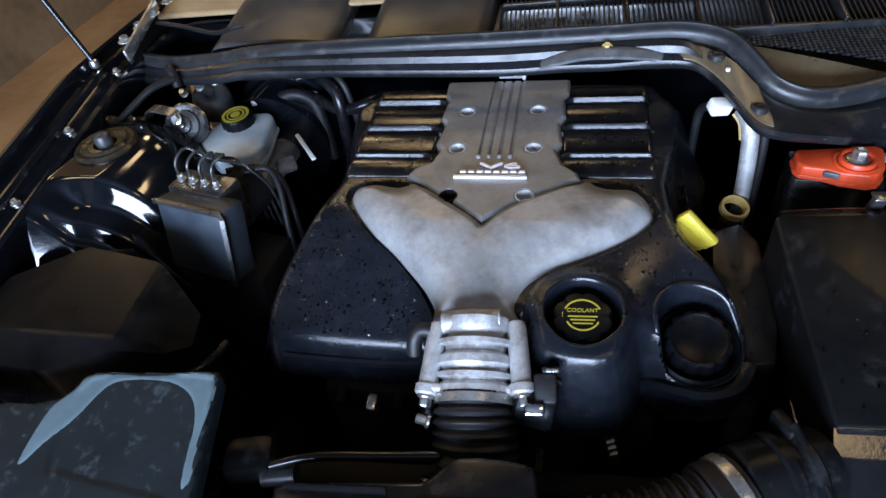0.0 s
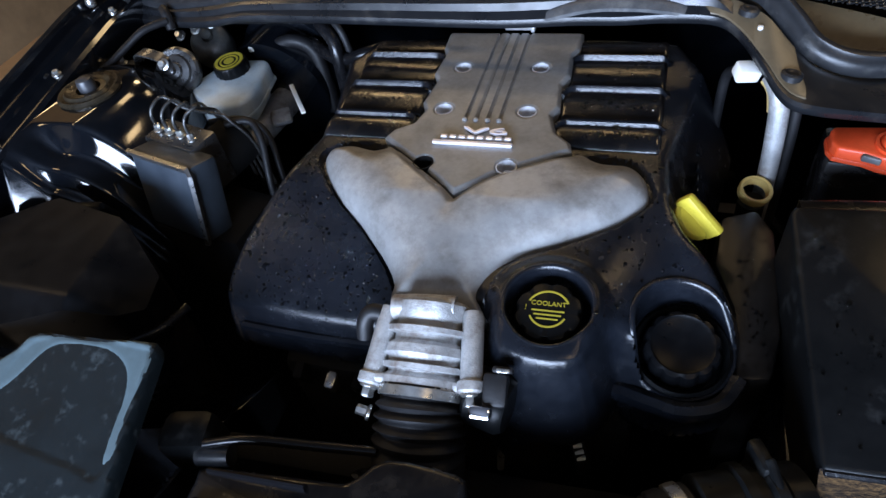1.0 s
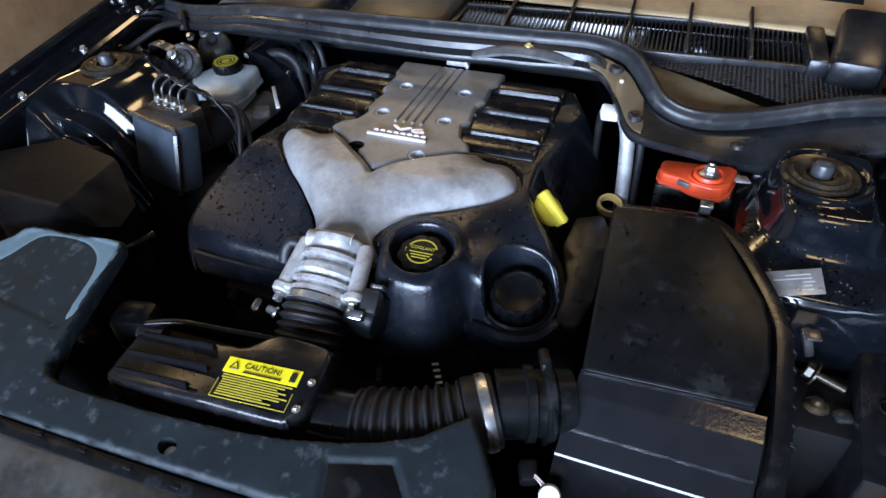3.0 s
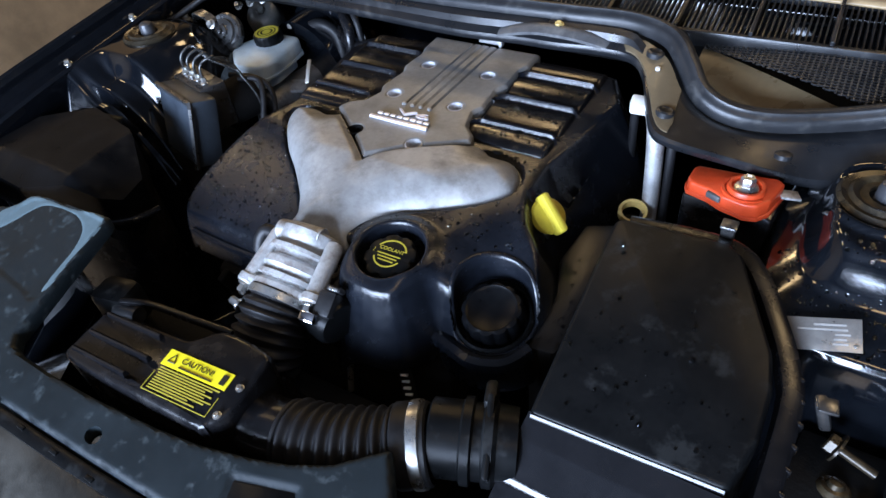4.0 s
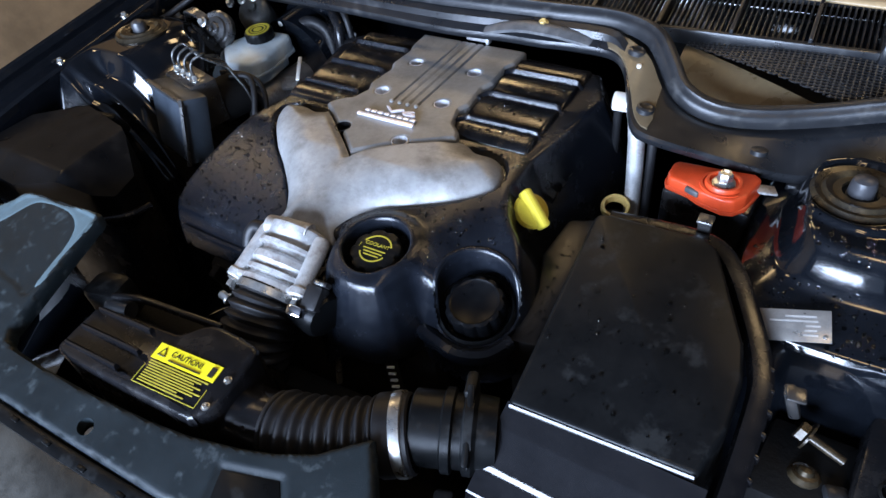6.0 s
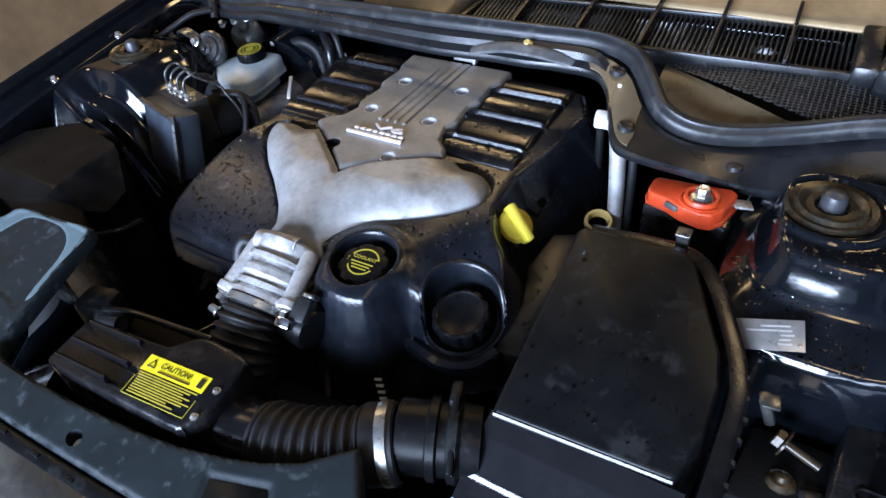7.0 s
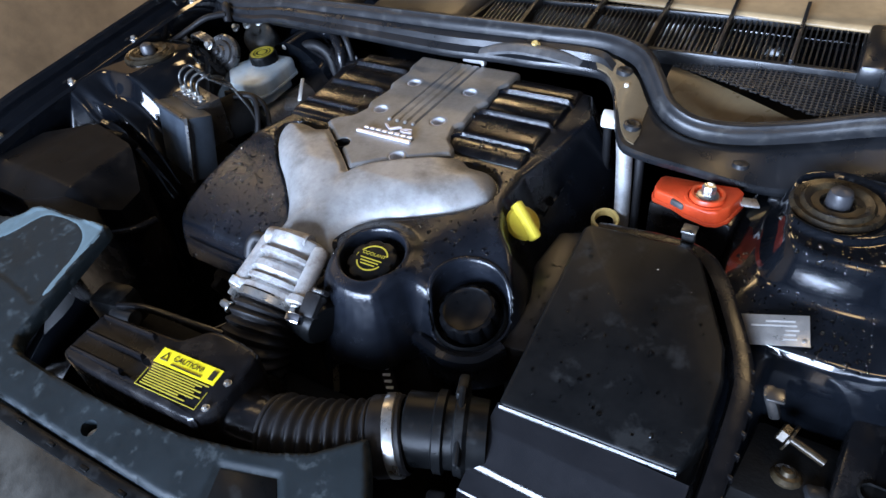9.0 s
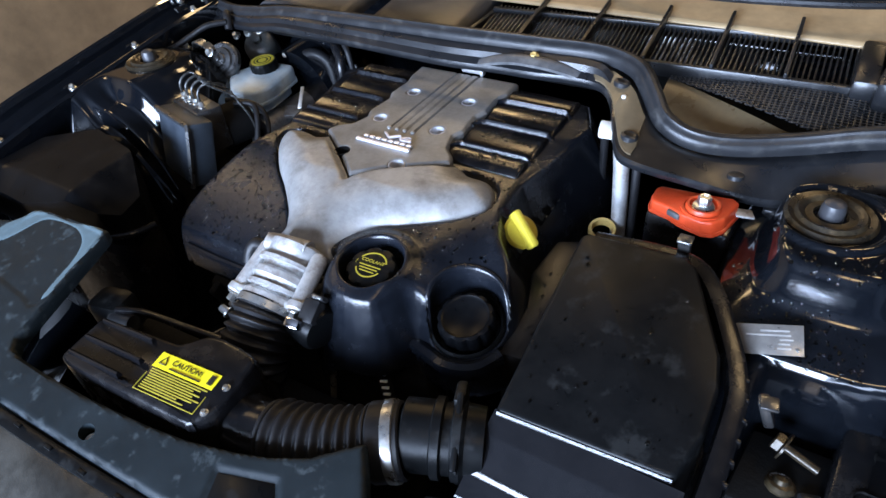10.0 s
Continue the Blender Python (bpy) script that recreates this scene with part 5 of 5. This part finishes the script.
part("tab", rbox((0.632, 0.448, 0.79), (0.022, 0.016, 0.010), 0.004, (0, 10, 20)), M_SEAL, bs)

# ---- left side: hydraulic unit, reservoir, servo, horn, relay box ----
hu = thing("abs_unit", (-0.39, 0.62, 0.78), "hydraulic brake unit with four bent steel pipes", "brake unit")
MU = pose(-0.388, 0.612, 0, 0, 0, -14)
part("control_box", moved(merge(rbox((0, -0.012, 0.850), (0.120, 0.046, 0.115), 0.008, (-14, 0, 0))), MU), M_BOX, hu, "black control box with pale rim")
part("rim", moved(sweep([(-0.060, -0.022, 0.908), (0.056, -0.022, 0.908), (0.062, -0.024, 0.902), (0.064, -0.052, 0.805)], [(-0.003, -0.003), (-0.003, 0.003), (0.003, 0.003), (0.003, -0.003)]), MU), M_HORN, hu)
part("valve_block", moved(rbox((-0.020, 0.034, 0.866), (0.096, 0.046, 0.080), 0.004), MU), M_HORN, hu)
part("pump_motor", moved(lathe([(0.036, 0), (0.038, 0.004), (0.038, 0.05), (0.030, 0.056), (0.001, 0.057)], 32, pose(-0.01, 0.058, 0.845, -90, 0, 0)), MU), M_DARK, hu)
for k in range(4):
    x = -0.054 + 0.022 * k
    a = MU @ Vector((x, 0.030, 0.908))
    b = Vector((-0.352 - 0.015 * k, 0.700 + 0.006 * k, 0.892 + 0.005 * (k % 2)))
    mid = (a + b) / 2
    part("brake_pipe", tube([a, a + Vector((0, 0, 0.022)), a + Vector((0.004, 0.008, 0.034)), a + Vector((0.014, 0.022, 0.038)), mid + Vector((0, 0, 0.028)), b + Vector((-0.01, 0, 0.010)), b, b + Vector((0.02, 0.004, -0.04)), b + Vector((0.03, 0.0, -0.12))], 0.0023, 10, 5), M_PIPE, hu)
    part("pipe_nut", moved(hex_bolt(0.0046, 0.010), Matrix.Translation(a - Vector((0, 0, 0.001)))), M_STEEL, hu)
part("loom", tube([(-0.365, 0.70, 0.885), (-0.335, 0.715, 0.882), (-0.315, 0.70, 0.86), (-0.305, 0.67, 0.81), (-0.30, 0.65, 0.74)], 0.0052, 12), M_RUBBER, hu)
part("loom", tube([(-0.40, 0.71, 0.880), (-0.36, 0.735, 0.870), (-0.325, 0.73, 0.85), (-0.305, 0.70, 0.80), (-0.30, 0.68, 0.70)], 0.0045, 12), M_RUBBER, hu)
part("bracket", prism([(-0.47, 0.58), (-0.31, 0.56), (-0.30, 0.66), (-0.46, 0.69)], 0.40, 0.795, 0.005), M_DARK, hu)

bf = thing("brake_fluid_reservoir", (-0.45, 0.84, 0.80), "milky white brake fluid reservoir with black cap and yellow print", "reservoir")
RV = [(-0.501, 0.814), (-0.492, 0.800), (-0.448, 0.762), (-0.434, 0.760), (-0.398, 0.767), (-0.386, 0.776), (-0.380, 0.806), (-0.394, 0.886), (-0.406, 0.896), (-0.466, 0.893), (-0.478, 0.886), (-0.501, 0.832)]
low = [(-0.44 + (x + 0.44) * 0.72, 0.838 + (y - 0.838) * 0.80) for x, y in RV]
part("lower_tank", prism(low, 0.814, 0.840, 0.004), M_WHITE, bf)
part("upper_tank", prism(RV, 0.841, 0, 0.007, lambda x, y: 0.869 + 0.02 * (y - 0.84), 3), M_WHITE, bf)
part("weld_rim", prism([(-0.44 + (x + 0.44) * 1.03, 0.832 + (y - 0.832) * 1.03) for x, y in RV], 0.838, 0.843, 0.001), M_WHITE, bf)
cap = part("cap", lathe([(0.0265, 0.0), (0.0275, 0.003), (0.0275, 0.018), (0.026, 0.0215), (0.001, 0.022)], 48, pose(-0.447, 0.860, 0.866, 4, 0, 0), lambda k, a: 0.03 * math.cos(16 * a) if k in (1, 2) else 0), M_LID, bf)
for r0, r1 in ((0.0235, 0.0185), (0.0155, 0.0125), (0.0085, 0.0)):
    part("print_ring", lathe([(max(r1, 0.0003), 0.0221), (r0, 0.0221), (r0, 0.0225), (max(r1, 0.0003), 0.0225)], 36, pose(-0.447, 0.860, 0.866, 4, 0, 0), ring=True), M_PRINT, cap, "yellow printed ring")
part("master_cylinder", tube([(-0.435, 0.80, 0.765), (-0.40, 0.96, 0.78)], 0.026, 20, 1), M_ALU, bf)
part("sensor_plug", rbox((-0.435, 0.915, 0.878), (0.018, 0.012, 0.010), 0.003, (0, 0, 20)), M_CONN, bf)
part("lug", rbox((-0.372, 0.835, 0.800), (0.034, 0.03, 0.012), 0.005, (20, 0, 30)), M_ALU, bf)

bo = thing("brake_servo", (-0.38, 1.0, 0.80), "large glossy black brake servo drum with vacuum hose", "brake servo")
part("drum", lathe([(0.001, -0.060), (0.030, -0.058), (0.050, -0.050), (0.056, -0.040), (0.072, -0.034), (0.078, -0.026), (0.094, -0.020), (0.098, -0.010), (0.108, -0.006), (0.112, 0.0), (0.110, 0.008), (0.100, 0.012), (0.098, 0.07)], 56, pose(-0.405, 0.985, 0.800, -84, 0, -8) @ pose(0, 0, 0, 180, 0, 0)), M_PAINT, bo, "glossy black stepped drum")
part("vacuum_hose", tube([(-0.408, 0.930, 0.822), (-0.408, 0.924, 0.850), (-0.392, 0.922, 0.878), (-0.362, 0.925, 0.886), (-0.336, 0.930, 0.868), (-0.325, 0.925, 0.83), (-0.318, 0.915, 0.76)], 0.011, 16), M_RUBBER, bo)
part("hose_joint", lathe([(0.014, 0), (0.015, 0.004), (0.015, 0.014), (0.012, 0.018)], 20, pose(-0.408, 0.934, 0.812, 10, 0, 0)), M_SEAL, bo)
part("white_tie", rbox((-0.315, 0.815, 0.852), (0.007, 0.090, 0.003), 0.001, (0, 0, 38)), M_CONN, bo)
hs = thing("heater_hoses", (-0.27, 0.93, 0.80), "black heater hoses looped beside the servo", "hose")
part("hose", tube([(-0.32, 0.95, 0.90), (-0.30, 0.92, 0.915), (-0.275, 0.90, 0.90), (-0.27, 0.89, 0.86), (-0.275, 0.89, 0.75)], 0.010, 14), M_GLOSSRUB, hs)
part("hose", tube([(-0.36, 0.96, 0.87), (-0.31, 0.92, 0.872), (-0.27, 0.90, 0.868), (-0.225, 0.90, 0.88), (-0.20, 0.92, 0.88)], 0.010, 14), M_GLOSSRUB, hs)
part("hose", tube([(-0.30, 0.97, 0.93), (-0.285, 0.93, 0.925), (-0.26, 0.91, 0.90), (-0.25, 0.91, 0.80)], 0.006, 12), M_RUBBER, hs)

hn = thing("horn", (-0.52, 0.81, 0.88), "round silver horn hanging from a bent steel strap", "horn")
MH = axis_pose((-0.517, 0.818, 0.893), (-0.508, 0.772, 0.925))
part("disc", lathe([(0.001, -0.022), (0.028, -0.020), (0.036, -0.012), (0.0375, 0.0), (0.034, 0.004), (0.026, 0.003), (0.024, 0.008), (0.014, 0.009), (0.012, 0.013), (0.006, 0.014), (0.005, 0.020), (0.001, 0.021)], 40, MH), M_HORN, hn, "dull silver pressed disc")
part("strap", sweep(spline([(-0.640, 0.812, 0.905), (-0.600, 0.812, 0.908), (-0.574, 0.808, 0.912), (-0.555, 0.800, 0.935), (-0.530, 0.792, 0.940), (-0.505, 0.790, 0.932), (-0.500, 0.786, 0.918)], 5), [(-0.009, -0.0015), (-0.009, 0.0015), (0.009, 0.0015), (0.009, -0.0015)]), M_HORN, hn)
part("bolt", moved(hex_bolt(0.006, 0.010), pose(-0.612, 0.812, 0.908)), M_STEEL, hn)
part("nut", moved(hex_bolt(0.006, 0.008), axis_pose((-0.503, 0.785, 0.926), (-0.498, 0.76, 0.945))), M_STEEL, hn)
gu = thing("wing_gusset", (-0.50, 0.92, 0.90), "dusty pale steel gusset at the bulkhead corner", "gusset")
part("flange", sweep(spline([(-0.535, 0.955, 0.915), (-0.50, 0.925, 0.940), (-0.45, 0.905, 0.950), (-0.40, 0.895, 0.950), (-0.34, 0.88, 0.945)], 6), [(-0.016, -0.002), (-0.016, 0.002), (0.016, 0.002), (0.016, -0.002)], scale=lambda i: 1.1 - 0.035 * i), M_GUSSET, gu)
part("dome", lathe([(0.036, -0.03), (0.035, 0.0), (0.030, 0.010), (0.020, 0.016), (0.010, 0.017), (0.008, 0.024), (0.001, 0.025)], 32, pose(-0.532, 0.935, 0.878, 30, 20, 0)), M_GUSSET, gu)
for k in range(3):
    part("bolt", moved(hex_bolt(0.006, 0.010), pose(-0.56 + 0.03 * k, 0.905 + 0.006 * k, 0.905 + 0.008 * k, 40, 10 * k, 0)), M_STEEL, gu)
cb = thing("wing_cable", (-0.58, 0.83, 0.90), "black cable clipped along the strut tower", "cable")
part("cable", tube([(-0.55, 0.88, 0.945), (-0.575, 0.85, 0.945), (-0.60, 0.82, 0.93), (-0.625, 0.78, 0.915), (-0.645, 0.70, 0.925), (-0.655, 0.60, 0.905), (-0.65, 0.50, 0.88), (-0.64, 0.40, 0.86)], 0.006, 10), M_RUBBER, cb)
part("cable_end", tube([(-0.565, 0.90, 0.955), (-0.555, 0.89, 0.95), (-0.548, 0.88, 0.93)], 0.008, 10), M_RUBBER, cb)

rl = thing("relay_box", (-0.46, 0.44, 0.80), "dusty black relay box with a faceted lid", "relay box")
rz = lambda x, y: 0.893 + 0.05 * (y - 0.45) - 0.55 * max(x + 0.385, 0) - 0.10 * max(-0.52 - x, 0) - 0.5 * max(0.385 - y, 0)
RL = [(-0.62, 0.350), (-0.47, 0.345), (-0.335, 0.385), (-0.315, 0.405), (-0.322, 0.448), (-0.378, 0.492), (-0.395, 0.500), (-0.505, 0.520), (-0.60, 0.470)]
lidr = part("lid", field(span(-0.62, -0.31, 0.005), span(0.343, 0.522, 0.005), np.vectorize(rz), lambda X, Y: sdf(RL, X, Y), cell=0.005, wall=0.06), M_DIMBLACK, rl, "dusty black lid, its colour darkened for blocked light")
part("base", prism([(-0.462 + (x + 0.462) * 0.94, 0.433 + (y - 0.433) * 0.94) for x, y in RL], 0.60, 0.84, 0.006), M_GLOSSRUB, rl)
part("latch", rbox((-0.475, 0.528, 0.868), (0.050, 0.014, 0.040), 0.004, (25, 0, 8)), M_LID, rl)
part("edge_bar", tube([(-0.375, 0.350, 0.82), (-0.315, 0.40, 0.818), (-0.30, 0.44, 0.815)], 0.006, 10), M_GLOSSRUB, rl)
fs = thing("fan_shroud", (0.0, 0.31, 0.70), "black fan shroud behind the intake box", "fan shroud")
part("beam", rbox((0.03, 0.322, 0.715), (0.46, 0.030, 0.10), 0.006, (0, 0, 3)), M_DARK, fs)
part("edge", tube([(-0.175, 0.283, 0.826), (-0.13, 0.294, 0.832), (-0.06, 0.302, 0.832), (0.0, 0.309, 0.832)], 0.005, 10), M_GLOSSRUB, fs)
part("corner", rbox((-0.205, 0.293, 0.80), (0.055, 0.045, 0.060), 0.012, (0, 0, 12)), M_LID, fs)
part("pipe_end", tube([(-0.185, 0.277, 0.81), (-0.150, 0.283, 0.812)], 0.011, 16, 1), M_SEAL, fs)
bt = link("belt", sweep([(0.158, 0.405, 0.790), (0.168, 0.396, 0.745), (0.178, 0.387, 0.70)], [(-0.008, -0.002), (-0.008, 0.002), (0.008, 0.002), (0.008, -0.002)]), M_RUBBER)
tagged(bt, "black ribbed drive belt below the engine cover", "belt")
mk = [part("belt_mark", rbox((0.1605 + 0.0022 * k, 0.4005 - 0.0020 * k, 0.783 - 0.0095 * k), (0.009, 0.003, 0.004), 0, (50, 0, 20)), M_CONN, bt) for k in range(7)]
rd = link("guide_rod", tube([(0.096, 0.400, 0.80), (0.094, 0.385, 0.76), (0.090, 0.372, 0.70)], 0.004, 8), M_STEEL)
tagged(rd, "thin steel rod hanging below the engine cover", "rod")

# ---- water drops, too many to count ----
def drops(name, spots, label, seed):
    rnd = random.Random(seed)
    V, F = [], []
    for x, y, z, nx, ny, nz in spots:
        r = 0.0006 + 0.0017 * rnd.random() ** 3.5
        m = axis_pose((x, y, z), (x + nx, y + ny, z + nz))
        k, st = len(V), rnd.uniform(0.8, 1.4)
        for rr, h in ((1.0, -0.05), (0.85, 0.42), (0.45, 0.75)):
            for a in range(7):
                w = 2 * math.pi * a / 7
                V.append(tuple(m @ Vector((r * rr * math.cos(w) * st, r * rr * math.sin(w), r * h))))
        V.append(tuple(m @ Vector((0, 0, r * 0.85))))
        for j in range(2):
            for a in range(7):
                b = (a + 1) % 7
                F.append((k + j * 7 + a, k + j * 7 + b, k + j * 7 + 7 + b, k + j * 7 + 7 + a))
        F += [(k + 14 + a, k + 14 + (a + 1) % 7, k + 21) for a in range(7)]
    return tagged(link(name, (V, F), M_WATER, sharp=180), label, "water drops", kind="stuff")


def scatter(fn, box, n, seed, keep=None):
    rs = np.random.RandomState(seed)
    X, Y = rs.uniform(box[0], box[1], (1, n * 4)), rs.uniform(box[2], box[3], (1, n * 4))
    Z = fn(X, Y)
    gx, gy = (Z - fn(X + 0.002, Y)) / 0.002, (Z - fn(X, Y + 0.002)) / 0.002
    ok = np.abs(gx) + np.abs(gy) < 1.6
    if keep:
        ok &= keep(X, Y)
    return [(X[0, k], Y[0, k], Z[0, k], gx[0, k], gy[0, k], 1.0) for k in np.nonzero(ok[0])[0][:n]]


def off_trim(X, Y):
    return (sdf(VEES, X, Y) < -0.006) & (sdf(PLATE, X, Y) < -0.004) & (sdf(EDGES, X, Y) > 0.001)


drops("cover_drops", scatter(shell, (-0.24, 0.03, 0.44, 0.66), 800, 3, off_trim) + scatter(shell, (0.07, 0.29, 0.42, 0.66), 320, 4, off_trim), "clear water drops on the black engine cover", 5)
pad_spots = []
prnd = random.Random(8)
for k in range(420):
    u, row = prnd.uniform(0.108, 0.195) * prnd.choice((-1, 1, 1)), prnd.choice((0, 0, 1, 1, 2))
    a, b = RIBS[row], (RIBS + (0.893,))[row + 1]
    v = prnd.uniform(0.30, 0.85)
    pad_spots.append((0.016 + u, a + (b - a) * v, 0.9080 + 0.0062 * math.sin(v * math.pi) ** 0.8, 0, 0.0, 1))
drops("pad_drops", pad_spots, "clear water drops beaded on the runner pads", 9)
lid_fn = lambda X, Y: np.vectorize(lidz)(X, Y)
drops("lid_drops", scatter(lid_fn, (0.345, 0.52, 0.36, 0.58), 130, 12, lambda X, Y: sdf(LID, X, Y) > 0.008), "small water drops on the filter box lid", 13)
panel_fn = lambda X, Y: 0.838 + 0.08 * (Y - 0.55) + 0 * X
drops("panel_drops", scatter(panel_fn, (0.306, 0.338, 0.46, 0.62), 90, 15), "small water drops on the side panel", 16)
drops("wing_drops", scatter(tower, (0.50, 0.64, 0.52, 0.66), 420, 18), "water drops beaded on the black strut tower", 19)
